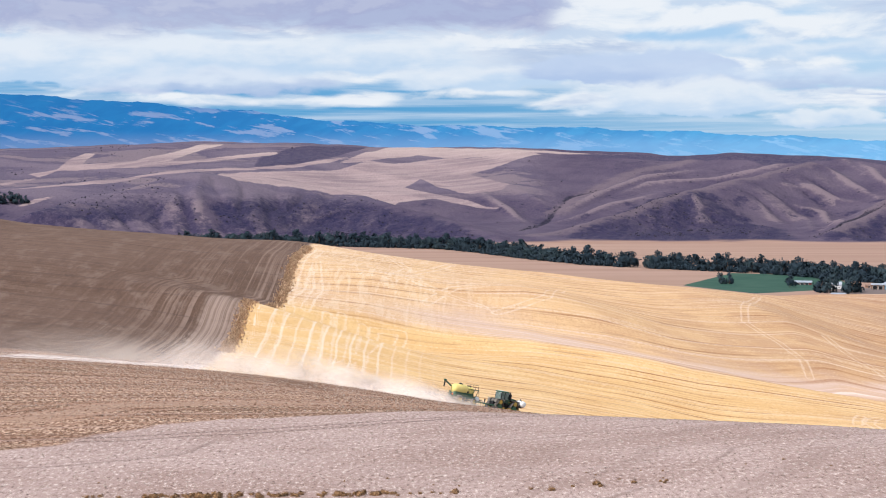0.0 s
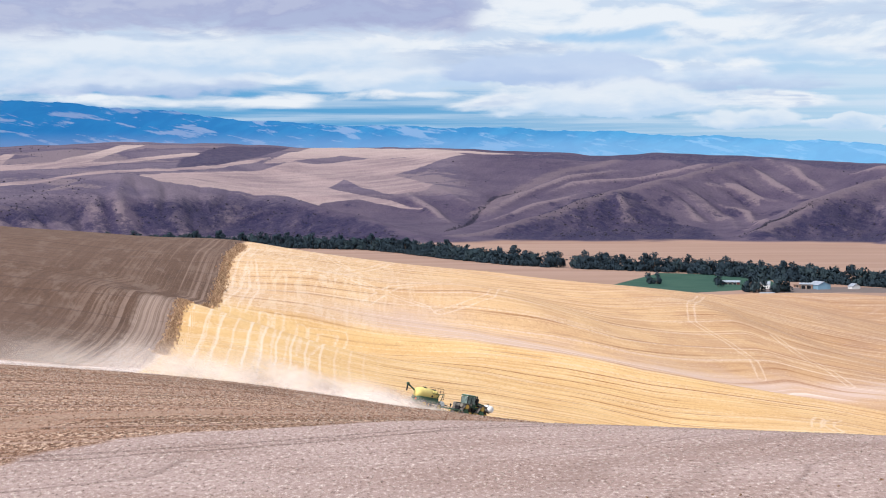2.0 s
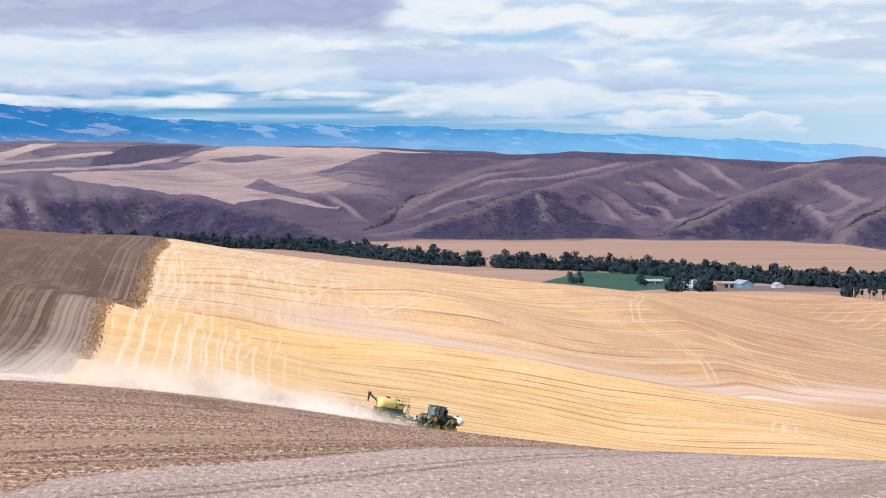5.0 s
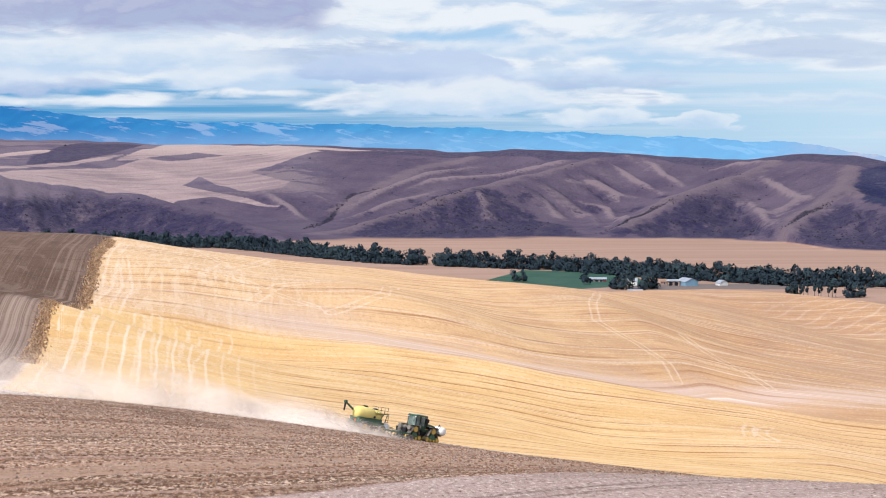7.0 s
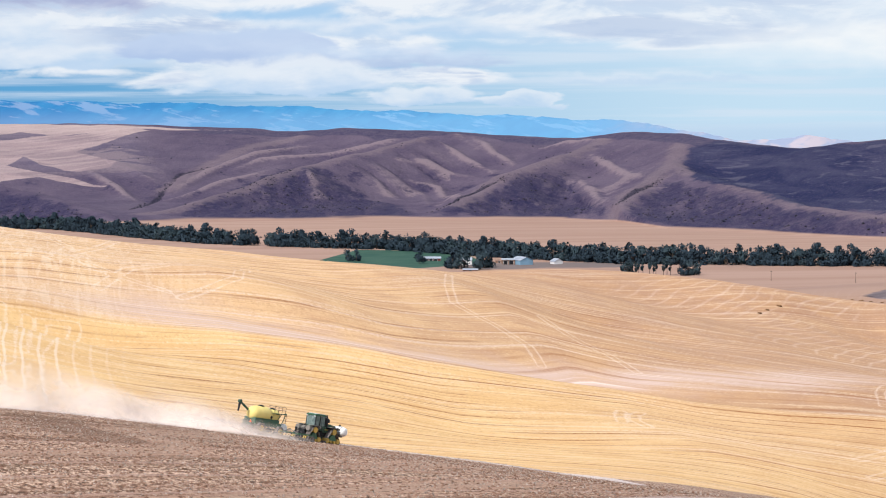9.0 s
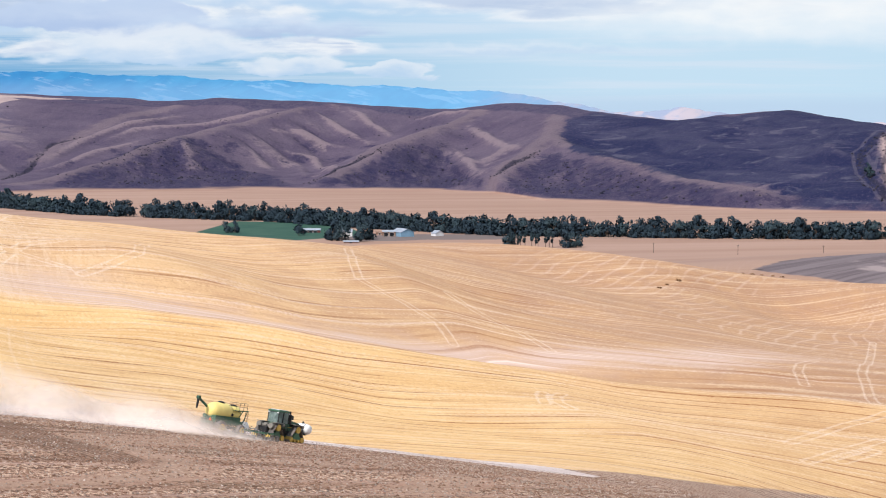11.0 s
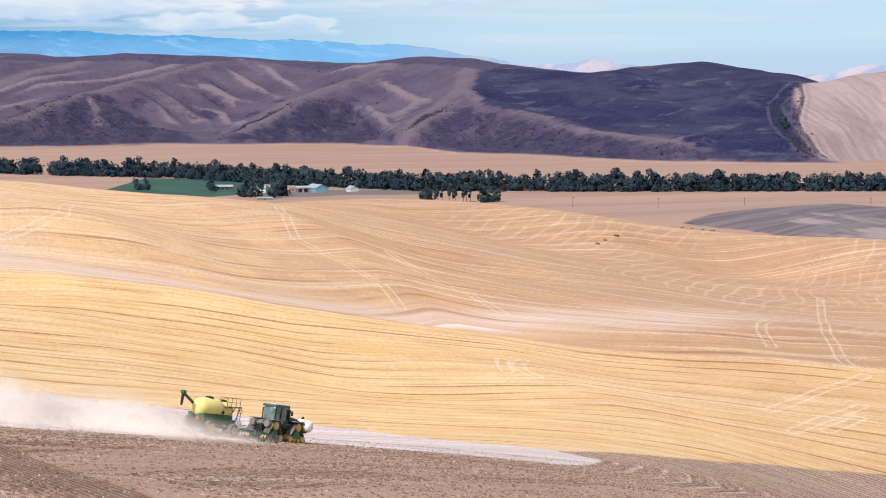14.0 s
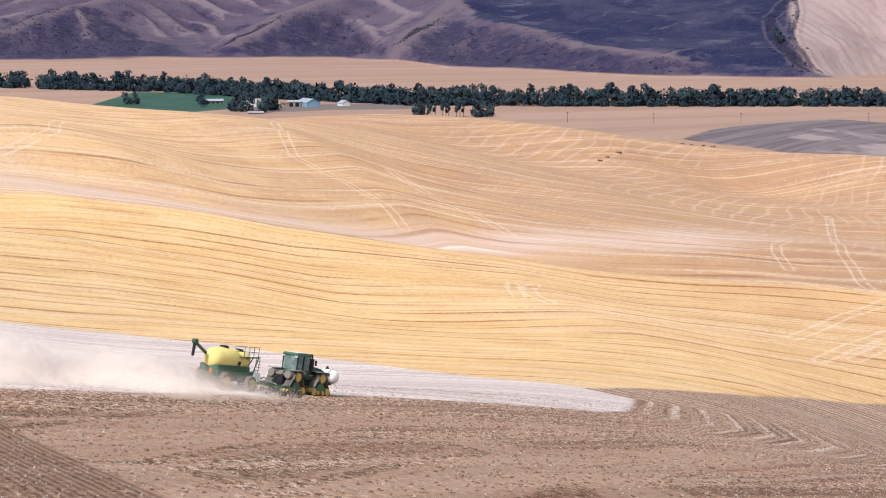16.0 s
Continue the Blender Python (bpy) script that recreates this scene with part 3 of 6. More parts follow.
    # dark along the creek line, paler a few metres to either side
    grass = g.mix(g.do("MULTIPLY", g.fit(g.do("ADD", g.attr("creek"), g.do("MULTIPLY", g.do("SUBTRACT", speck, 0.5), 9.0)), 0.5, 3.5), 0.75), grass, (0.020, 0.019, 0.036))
    grass = g.mix(g.do("MULTIPLY", g.fit(g.do("ABSOLUTE", g.do("SUBTRACT", g.attr("creek"), -5.0)), 3.6, 1.2), 0.28), grass, (0.17, 0.135, 0.15))
    grass = g.mix(g.fit(grain, 0.53, 0.66, 0.0, 0.45), grass, g.mix(0.5, grass, (0.02, 0.018, 0.03)))
    grass = g.mix(g.fit(grain, 0.46, 0.36, 0.0, 0.3), grass, g.mix(0.6, grass, (0.25, 0.18, 0.18)))
    # a bluish cast over every hill colour
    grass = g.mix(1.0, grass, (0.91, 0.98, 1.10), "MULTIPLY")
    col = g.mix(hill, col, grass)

    jitter = g.noise(g.xyz(g.do("MULTIPLY", px, 0.7), g.do("MULTIPLY", py, 0.35), 5.0), 1.0, 4.0, 0.7)

    def lines(v, gap, wide, seed, wander=0.9):
        """Thin uneven lines along the rows, about a gap apart."""
        n = g.noise(g.xyz(g.do("MULTIPLY", v, 0.5 / gap), g.do("MULTIPLY", px, 0.008), g.do("ADD", g.do("MULTIPLY", py, 0.008), seed)), 1.0, 2.0, 0.5)
        n = g.do("ADD", g.do("MULTIPLY", n, gap * wander), g.do("MULTIPLY", jitter, 0.65))
        w = g.do("PINGPONG", g.do("ADD", v, n), gap)
        return g.fit(w, wide, wide * 0.35)

    # near hill: seeded soil, left by the drill in fine bands
    grit = g.noise(g.xyz(g.do("MULTIPLY", px, 2.6), g.do("MULTIPLY", py, 0.85), 0.0), 1.0, 7.0, 0.80)
    band = streaks(seed, 2.6, 0.0)
    soil = g.mix(g.fit(band, 0.36, 0.66), (0.150, 0.066, 0.036), (0.325, 0.176, 0.110))
    soil = g.mix(g.fit(streaks(seed, 4.5, 44.0), 0.46, 0.60, 0.0, 0.7), soil, (0.360, 0.205, 0.135))
    soil = g.mix(g.fit(g.do("ADD", mid, g.do("MULTIPLY", streaks(seed, 1.7, 33.0), 0.7)), 0.86, 1.02, 0.0, 0.6), soil, (0.135, 0.082, 0.044))
    soil = g.mix(g.fit(grit, 0.50, 0.40, 0.0, 0.95), soil, (0.060, 0.034, 0.022))
    flake = g.noise(g.xyz(g.do("MULTIPLY", px, 2.8), g.do("MULTIPLY", py, 0.85), 9.0), 1.0, 6.0, 0.82)
    soil = g.mix(g.do("MULTIPLY", g.fit(flake, 0.50, 0.55), g.fit(streaks(seed, 3.5, 62.0), 0.38, 0.6, 0.3, 1.0)), soil, (0.68, 0.485, 0.355))
    soil = g.mix(g.do("MULTIPLY", g.fit(flake, 0.44, 0.38), 0.8), soil, (0.065, 0.042, 0.028))
    soil = g.mix(g.do("MULTIPLY", g.fit(grit, 0.54, 0.64), g.fit(broad, 0.35, 0.65, 0.3, 0.9)), soil, (0.52, 0.41, 0.34))
    soil = g.mix(g.do("MULTIPLY", lines(seed, 4.2, 0.6, 3.0), 0.6), soil, (0.42, 0.28, 0.225))
    tram = g.attr("tram")
    pressed = g.do("MULTIPLY", g.fit(g.do("PINGPONG", g.do("ADD", tram, g.do("MULTIPLY", wob, 0.5)), 1.1), 0.62, 0.3), g.fit(tram, 5.0, 3.4))
    soil = g.mix(g.do("MULTIPLY", pressed, g.fit(mid, 0.3, 0.6, 0.35, 0.75)), soil, (0.42, 0.258, 0.182))
    # the wheels' broad bands, and the tight turns on the headland
    soil = g.mix(g.do("MULTIPLY", g.fit(g.do("ADD", tram, g.do("MULTIPLY", wob, 1.2)), 2.5, 1.5), g.fit(fine, 0.3, 0.6, 0.4, 0.8)), soil, (0.41, 0.268, 0.192))
    headland = g.fit(g.do("SUBTRACT", g.do("MULTIPLY", py, 0.5), g.do("SUBTRACT", g.do("MULTIPLY", px, -0.5), g.do("MULTIPLY", mid, 20.0))), 205, 225)
    headland = g.do("MULTIPLY", headland, g.fit(px, 46, 62))
    soil = g.mix(g.do("MULTIPLY", headland, g.fit(streaks(seed, 1.0, 81.0), 0.40, 0.62, 0.1, 0.8)), soil, (0.34, 0.222, 0.160))
    soil = g.mix(g.do("MULTIPLY", headland, g.fit(streaks(seed, 0.7, 85.0), 0.48, 0.36, 0.0, 0.75)), soil, (0.12, 0.068, 0.044))
    soil = g.mix(g.do("MULTIPLY", headland, g.do("MULTIPLY", lines(seed, 1.5, 0.40, 83.0, 1.2), 0.9)), soil, (0.56, 0.43, 0.35))
    # freshly combed furrows that cut across the older passes
    across = g.do("ADD", px, g.do("MULTIPLY", py, 0.125))
    combed = g.do("MULTIPLY", g.fit(g.do("ADD", across, g.do("MULTIPLY", wob, 0.8)), 20.9, 20.6), g.do("MULTIPLY", g.do("MULTIPLY", g.fit(py, 303, 297), g.fit(py, 252, 266)), g.fit(across, 13.0, 16.5)))
    ripple = g.do("PINGPONG", g.do("ADD", across, g.do("MULTIPLY", fine, 0.10)), 0.21)
    soil = g.mix(g.do("MULTIPLY", combed, 0.7), soil, g.mix(g.fit(g.do("ADD", ripple, g.do("MULTIPLY", g.do("SUBTRACT", grit, 0.5), 0.2)), 0.07, 0.14), (0.105, 0.056, 0.036), (0.27, 0.165, 0.112)))
    near = g.fit(py, 1500, 1150)
    near_col = soil
    # darker worked hillside to the left
    comb = streaks(left, 0.85, 5.0)
    comb2 = streaks(rows, 3.0, 8.0)
    dark = g.mix(g.fit(g.mix(g.fit(left, -34, -60), comb, comb2), 0.38, 0.64), (0.118, 0.068, 0.046), (0.160, 0.098, 0.070))
    dark = g.mix(g.fit(grit, 0.50, 0.40, 0.0, 0.6), dark, (0.060, 0.036, 0.028))
    dark = g.mix(g.fit(fine, 0.54, 0.68, 0.0, 0.5), dark, (0.25, 0.165, 0.130))
    mottle = g.noise(g.xyz(g.do("MULTIPLY", px, 0.20), g.do("MULTIPLY", py, 0.05), 6.0), 1.0, 7.0, 0.7)
    dark = g.mix(g.fit(mottle, 0.50, 0.64, 0.0, 0.65), dark, (0.215, 0.150, 0.118))
    dark = g.mix(g.fit(mottle, 0.46, 0.34, 0.0, 0.6), dark, (0.070, 0.044, 0.034))
    dark = g.mix(g.do("MULTIPLY", g.fit(g.do("ADD", left, g.do("MULTIPLY", mid, 20)), -22, 2), g.fit(g.do("ADD", comb, g.do("MULTIPLY", g.do("SUBTRACT", grit, 0.5), 0.4)), 0.46, 0.66, 0.0, 0.5)), dark, (0.36, 0.255, 0.205))
    dark = g.mix(g.fit(broad, 0.40, 0.62, 0.0, 0.4), dark, (0.175, 0.112, 0.085))
    dark = g.mix(g.do("MULTIPLY", lines(rows, 9.0, 0.9, 61.0, 1.6), 0.4), dark, (0.075, 0.048, 0.042))
    fan = g.do("MULTIPLY", g.fit(g.do("ADD", left, g.do("MULTIPLY", wob, 3.0)), -9.5, -7.0), g.fit(g.do("ADD", py, g.do("MULTIPLY", wob, 10.0)), 606, 596))
    dark = g.mix(g.do("MULTIPLY", fan, g.fit(streaks(left, 0.45, 95.0), 0.34, 0.62, 0.25, 0.9)), dark, (0.37, 0.270, 0.220))
    near_col = g.mix(inside("dark", 2.0, 5.0), near_col, dark)
    # pale chaff-covered ground in front
    straw = g.noise(g.xyz(g.do("MULTIPLY", px, 3.2), g.do("MULTIPLY", py, 0.9)), 1.0, 7.0, 0.82)
    pale = g.mix(g.fit(mid, 0.35, 0.65), (0.370, 0.256, 0.220), (0.455, 0.333, 0.297))
    pale = g.mix(g.fit(straw, 0.53, 0.62), pale, (0.74, 0.63, 0.57))
    pale = g.mix(g.fit(straw, 0.47, 0.36), pale, (0.110, 0.068, 0.053))
    pale = g.mix(g.do("MULTIPLY", lines(g.attr("pale"), 9.0, 0.45, 23.0, 1.5), g.fit(mid, 0.4, 0.6, 0.0, 0.4)), pale, (0.16, 0.105, 0.088))
    pale = g.mix(g.fit(streaks(g.attr("pale"), 4.0, 71.0), 0.5, 0.66, 0.0, 0.3), pale, (0.25, 0.17, 0.142))
    ruts = g.fit(g.do("ABSOLUTE", g.do("SUBTRACT", g.do("ABSOLUTE", g.do("ADD", g.attr("ruts"), g.do("MULTIPLY", g.do("SUBTRACT", wob, 0.5), 1.2))), 1.5)), 0.75, 0.3)
    pale = g.mix(g.do("MULTIPLY", ruts, g.fit(straw, 0.40, 0.56, 0.75, 0.3)), pale, (0.13, 0.083, 0.066))
    near_col = g.mix(inside("pale", 0.5, 2.4), near_col, pale)
    # unseeded strip of bleached chaff
    strip = g.mix(g.fit(streaks(rows, 2.4, 2.0), 0.35, 0.62), (0.51, 0.40, 0.365), (0.74, 0.63, 0.58))
    strip = g.mix(g.do("MULTIPLY", lines(rows, 0.9, 0.35, 7.0, 0.8), 0.5), strip, (0.80, 0.71, 0.665))
    strip = g.mix(g.fit(grit, 0.50, 0.38, 0.0, 0.7), strip, (0.27, 0.19, 0.18))
    near_col = g.mix(inside("strip", 0.6, 1.6), near_col, strip)
    # golden stubble, cut in rows along its lower edge
    wide, thin = streaks(rows, 5.5, 11.0), streaks(rows, 1.6, 14.0)
    stalk = g.noise(g.xyz(g.do("MULTIPLY", px, 1.3), g.do("MULTIPLY", py, 0.6), g.do("MULTIPLY", rows, 0.3)), 1.0, 6.0, 0.78)
    bank = g.do("MULTIPLY", g.fit(left, 58, 34), g.fit(py, 655, 625))
    outer = g.do("MULTIPLY", g.fit(g.do("SUBTRACT", px, g.do("MULTIPLY", broad, 60.0)), 120, 230), g.fit(py, 660, 780))
    along_rows = g.do("SUBTRACT", 1.0, g.do("MAXIMUM", bank, g.do("MULTIPLY", outer, 0.65)))
    gold = g.mix(g.fit(mid, 0.3, 0.7), (0.740, 0.490, 0.235), (0.655, 0.400, 0.175))
    gold = g.mix(g.fit(broad, 0.42, 0.66, 0.0, 0.35), gold, (0.66, 0.46, 0.27))
    gold = g.mix(g.fit(px, 70, 200, 0.0, 0.75), gold, g.mix(g.fit(mid, 0.3, 0.7), (0.60, 0.365, 0.185), (0.52, 0.310, 0.165)))
    beyond = g.do("ADD", g.attr("brow"), g.do("MULTIPLY", g.do("SUBTRACT", wob, 0.5), 7.0))
    far_away = g.fit(beyond, -2.0, 4.0)
    gold = g.mix(far_away, gold, g.mix(g.fit(g.do("ADD", px, g.do("MULTIPLY", broad, 80.0)), 60, 260), g.mix(g.fit(mid, 0.35, 0.65), (0.690, 0.445, 0.240), (0.605, 0.370, 0.200)), g.mix(g.fit(mid, 0.35, 0.65), (0.475, 0.275, 0.152), (0.415, 0.240, 0.148))))
    gold = g.mix(g.do("MULTIPLY", g.fit(g.do("ADD", thin, g.do("MULTIPLY", g.do("SUBTRACT", stalk, 0.5), 0.5)), 0.54, 0.64), 0.45), gold, (0.74, 0.56, 0.38))
    gold = g.mix(g.do("MULTIPLY", g.fit(g.do("ADD", thin, g.do("MULTIPLY", g.do("SUBTRACT", stalk, 0.5), 0.6)), 0.44, 0.34), along_rows), gold, g.mix(0.26, gold, (0.36, 0.17, 0.07)))
    gold = g.mix(g.do("MULTIPLY", g.fit(g.do("ADD", wide, g.do("MULTIPLY", g.do("SUBTRACT", stalk, 0.5), 0.5)), 0.58, 0.68), 0.4), gold, (0.70, 0.54, 0.42))
    gold = g.mix(g.fit(stalk, 0.48, 0.36, 0.0, 0.3), gold, (0.42, 0.235, 0.110))
    gold = g.mix(g.fit(stalk, 0.54, 0.66, 0.0, 0.3), gold, (0.80, 0.63, 0.38))
    worn = g.do("MULTIPLY", along_rows, g.do("MULTIPLY", g.fit(g.noise(g.xyz(g.do("MULTIPLY", rows, 0.12), g.do("MULTIPLY", px, 0.025)), 1.0, 5.0, 0.6), 0.38, 0.60), g.fit(stalk, 0.40, 0.55, 0.35, 1.0)))
    gold = g.mix(g.do("MULTIPLY", g.do("MULTIPLY", lines(rows, 4.4, 0.85, 31.0, 1.6), worn), g.fit(far_away, 0, 1, 0.95, 0.75)), gold, (0.27, 0.095, 0.030))
    gold = g.mix(g.do("MULTIPLY", g.do("MULTIPLY", lines(rows, 2.1, 0.42, 52.0, 1.7), worn), g.fit(far_away, 0, 1, 0.5, 0.45)), gold, (0.34, 0.140, 0.048))
    gold = g.mix(g.do("MULTIPLY", g.do("MULTIPLY", lines(rows, 7.5, 0.8, 40.0, 1.8), far_away), g.do("MULTIPLY", along_rows, g.fit(stalk, 0.38, 0.56, 0.1, 0.5))), gold, (0.72, 0.57, 0.47))
    trodden = g.noise(g.xyz(g.do("MULTIPLY", left, 0.55), g.do("MULTIPLY", py, 0.022), g.do("MULTIPLY", rows, 0.05)), 1.0, 6.0, 0.62, 0.7)
    worn_edge = g.do("MULTIPLY", g.fit(left, 90, 30), g.fit(g.do("ADD", trodden, g.do("MULTIPLY", g.do("SUBTRACT", stalk, 0.5), 0.25)), 0.46, 0.60, 0.08, 0.6))
    gold = g.mix(g.do("MULTIPLY", worn_edge, g.fit(far_away, 0, 1, 0.0, 0.55)), gold, (0.82, 0.67, 0.50))
    swale = g.do("MULTIPLY", inside("swale", 16.0, 30.0, mid), along_rows)
    swale = g.do("MULTIPLY", g.do("MULTIPLY", swale, far_away), g.fit(px, -30, 15, 0.15, 1.0))
    gold = g.mix(g.do("MULTIPLY", swale, g.fit(streaks(rows, 1.8, 21.0), 0.36, 0.58, 0.35, 0.95)), gold, (0.62, 0.45, 0.37))
    gold = g.mix(g.do("MULTIPLY", swale, g.fit(streaks(rows, 1.1, 27.0), 0.54, 0.64, 0.0, 0.7)), gold, (0.80, 0.66, 0.57))
    # pale wheelings down the folds of the far stubble
    fold = g.do("ADD", g.do("SUBTRACT", px, g.do("MULTIPLY", py, 0.60)), g.do("MULTIPLY", g.noise(at, 0.007, 2.0), 60.0))
    wheel = g.do("MULTIPLY", g.fit(g.do("PINGPONG", g.do("ADD", fold, g.do("MULTIPLY", mid, 1.2)), 3.9), 1.2, 0.15), g.fit(g.noise(g.xyz(g.do("MULTIPLY", px, 0.016), g.do("MULTIPLY", py, 0.010), 8.0), 1.0, 5.0, 0.6), 0.40, 0.56))
    gold = g.mix(g.do("MULTIPLY", wheel, g.do("MULTIPLY", outer, 0.25)), gold, (0.74, 0.57, 0.47))
    run = g.do("ADD", left, g.do("MULTIPLY", g.do("SUBTRACT", broad, 0.5), 4.0))
    passes = g.do("MULTIPLY", g.fit(g.do("PINGPONG", g.do("ADD", run, g.do("MULTIPLY", jitter, 0.5)), 1.75), 0.46, 0.14), g.fit(left, 54, 30))
    passes = g.do("MULTIPLY", passes, g.fit(streaks(left, 2.0, 57.0), 0.30, 0.55, 0.35, 1.0))
    passes = g.do("MULTIPLY", passes, g.fit(g.do("ADD", py, g.do("MULTIPLY", wob, 40.0)), 645, 615, 0.14, 1.0))
    gold = g.mix(g.do("MULTIPLY", passes, 0.48), gold, (0.82, 0.70, 0.57))
    tracks = g.fit(g.do("ADD", g.do("ABSOLUTE", g.do("SUBTRACT", g.attr("track"), 1.25)), g.do("MULTIPLY", wob, 0.9)), 1.0, 0.55)
    tracks = g.do("MULTIPLY", tracks, g.fit(stalk, 0.36, 0.54, 0.3, 1.0))
    gold = g.mix(g.do("MULTIPLY", tracks, 0.34), gold, (0.82, 0.69, 0.57))
    near_col = g.mix(inside("stubble", 0.8, 2.0), near_col, gold)
    grey = g.mix(g.fit(streaks(g.do("SUBTRACT", py, g.do("MULTIPLY", px, 0.8)), 7.0, 31.0), 0.38, 0.6), (0.125, 0.098, 0.105), (0.185, 0.150, 0.155))
    grey = g.mix(g.fit(broad, 0.54, 0.62), grey, (0.30, 0.24, 0.235))
    col = g.mix(near, col, near_col)
    col = g.mix(inside("mound", 2.0, 8.0), col, grey)
    col = g.mix(g.do("MULTIPLY", inside("ditch", 0.8, 2.0), 0.85), col, (0.055, 0.042, 0.040))
    soily = g.do("SUBTRACT", 1.0, g.do("MULTIPLY", inside("stubble", 1.0), 0.45))
    relief = g.do("ADD", g.do("MULTIPLY", fine, 0.35), g.do("ADD", g.do("MULTIPLY", clod, 0.25), g.do("MULTIPLY", grit, 0.6)))
    relief = g.do("ADD", relief, g.do("MULTIPLY", thin, g.do("MULTIPLY", inside("stubble", 1.0), 0.8)))
    bump = g.add("ShaderNodeBump", {"Strength": g.do("MULTIPLY", soily, g.fit(py, 2200, 1200, 0.0, 0.85)), "Distance": 0.22, "Height": relief})
    far_bump = g.add("ShaderNodeBump", {"Strength": g.do("MULTIPLY", hill, 0.6), "Distance": 9.0, "Height": g.do("ADD", g.do("MULTIPLY", g.noise(at, 0.0045, 2.0), 2.4), g.do("ADD", brush, g.do("MULTIPLY", speck, 0.6))), "Normal": bump})
    b = g.add("ShaderNodeBsdfPrincipled", {"Base Color": col, "Roughness": 0.92, "Specular IOR Level": 0.12, "Normal": far_bump})
    g.add("ShaderNodeOutputMaterial", {"Surface": b})
    return m


# ---- the ground: one sheet, finest where the camera looks ----
HUB = (0.0, -150.0)


def build_ground():
    fine_az = np.radians(np.linspace(-14.5, 31.5, 620))
    rest = np.radians(np.linspace(31.5, 345.5, 64)[1:-1])
    azs = np.concatenate([fine_az, rest])
    r = np.concatenate([[4.0, 40, 90, 140, 175], np.geomspace(200, 600, 250), np.geomspace(602, 960, 230), np.geomspace(964, 1500, 110), np.linspace(1510, 2950, 110), np.linspace(2960, 4780, 250), [4900, 4990]])
    n, k = len(azs), len(r)
    x = (HUB[0] + r[:, None] * np.sin(azs)[None]).ravel()
    y = (HUB[1] + r[:, None] * np.cos(azs)[None]).ravel()
    z = land(x, y)
    i = np.arange(k - 1)[:, None] * n + np.arange(n)[None]
    j = np.arange(k - 1)[:, None] * n + (np.arange(n)[None] + 1) % n
    quads = np.stack([i, i + n, j + n, j], -1).reshape(-1, 4)[:, ::-1]
    me = bpy.data.meshes.new("ground")
    me.vertices.add(len(x))
    me.vertices.foreach_set("co", np.stack([x, y, z], -1).ravel())
    me.loops.add(quads.size)
    me.polygons.add(len(quads))
    me.loops.foreach_set("vertex_index", quads.ravel())
    me.polygons.foreach_set("loop_start", np.arange(0, quads.size, 4))
    me.polygons.foreach_set("use_smooth", np.ones(len(quads), bool))
    me.update(calc_edges=True)

    def put(name, values):
        me.attributes.new(name, "FLOAT", "POINT").data.foreach_set("value", np.ascontiguousarray(values, dtype=np.float32))

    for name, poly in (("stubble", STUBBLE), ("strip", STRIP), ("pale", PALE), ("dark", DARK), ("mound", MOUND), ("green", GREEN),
                       ("navy_side", NAVY_SIDE), ("right_field", RIGHT_FIELD)):
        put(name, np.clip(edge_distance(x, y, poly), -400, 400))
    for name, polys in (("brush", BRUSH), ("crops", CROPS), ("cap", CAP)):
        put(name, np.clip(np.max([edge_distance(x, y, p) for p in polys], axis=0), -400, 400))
    far = y > 2500
    spread = np.zeros(len(x))

    def put_far(name, values):
        v = spread.copy()
        v[far] = values
        put(name, v)

    # spur, gully and rib masks carry the painted relief shading
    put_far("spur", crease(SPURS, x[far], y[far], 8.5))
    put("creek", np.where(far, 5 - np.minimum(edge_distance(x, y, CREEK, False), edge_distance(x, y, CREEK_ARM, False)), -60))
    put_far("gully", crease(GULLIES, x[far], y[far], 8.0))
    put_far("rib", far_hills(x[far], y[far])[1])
    e = past_brow(x, y)
    turn = 1.0 * (np.clip(x, -40, 125) - 10) * (1 - np.exp(-np.maximum(e, 0) / 120.0))
    lean = 0.22 * np.clip(x, 0, 70) * np.clip(-e / 70, 0, 1)
    put("rows", np.clip(135 + e - np.where(e > 0, turn, lean) + 1.8 * waves(x, y, 38, 17), -900, 3000))
    put("brow", np.clip(e, -400, 400))
    side = edge_distance(x, y, STUBBLE_LEFT, False)
    put("left", np.clip(np.where(x > -47, side, -side), -400, 400))
    put("seeded", np.clip(edge_distance(x, y, SEEDED_EDGE, False), 0, 900))
    put("track", np.clip(np.min([edge_distance(x, y, t, False) for t in TRACKS], axis=0), 0, 60))
    put("tram", np.clip(np.min([edge_distance(x, y, t, False) for t in TRAMS], axis=0), 0, 60))
    put("ruts", np.clip(y - np.interp(x, [-60, -23, -19, -13, -7, 0, 20, 60], [148, 168, 172.5, 177, 182, 188.5, 206, 240]), -60, 60))
    put("ditch", 3.0 - edge_distance(x, y, [(415, 1400), (436, 1409), (451, 1411), (470, 1397)], False))
    put("swale", 12 - edge_distance(x, y, [(-44, 648), (-15, 662), (15, 667), (51, 665), (75, 662), (94, 680), (121, 690), (138, 694), (157, 708), (183, 716), (216, 752), (262, 800), (330, 850)], False))
    put("road", 5 - edge_distance(x, y, [(440, 2440), (620, 2400), (763, 2380), (996, 2300), (1500, 2160)], False))
    put("yard", 45 - edge_distance(x, y, [(455, 2440), (500, 2455), (560, 2440)], False))
    behind = y - foot_line(x)
    put("hills", np.where(y > 2500, np.clip(z - 2.5, -50, 50), -50))
    put("tops", np.clip(np.minimum(z - 62 + 9 * waves(x, y, 60, 41), (180 - x) * 0.4), -60, 60))
    put("crest", 18 - np.min([along(p, x, y)[0] for p, _, _ in RIDGES[3:8]], axis=0))
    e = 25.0
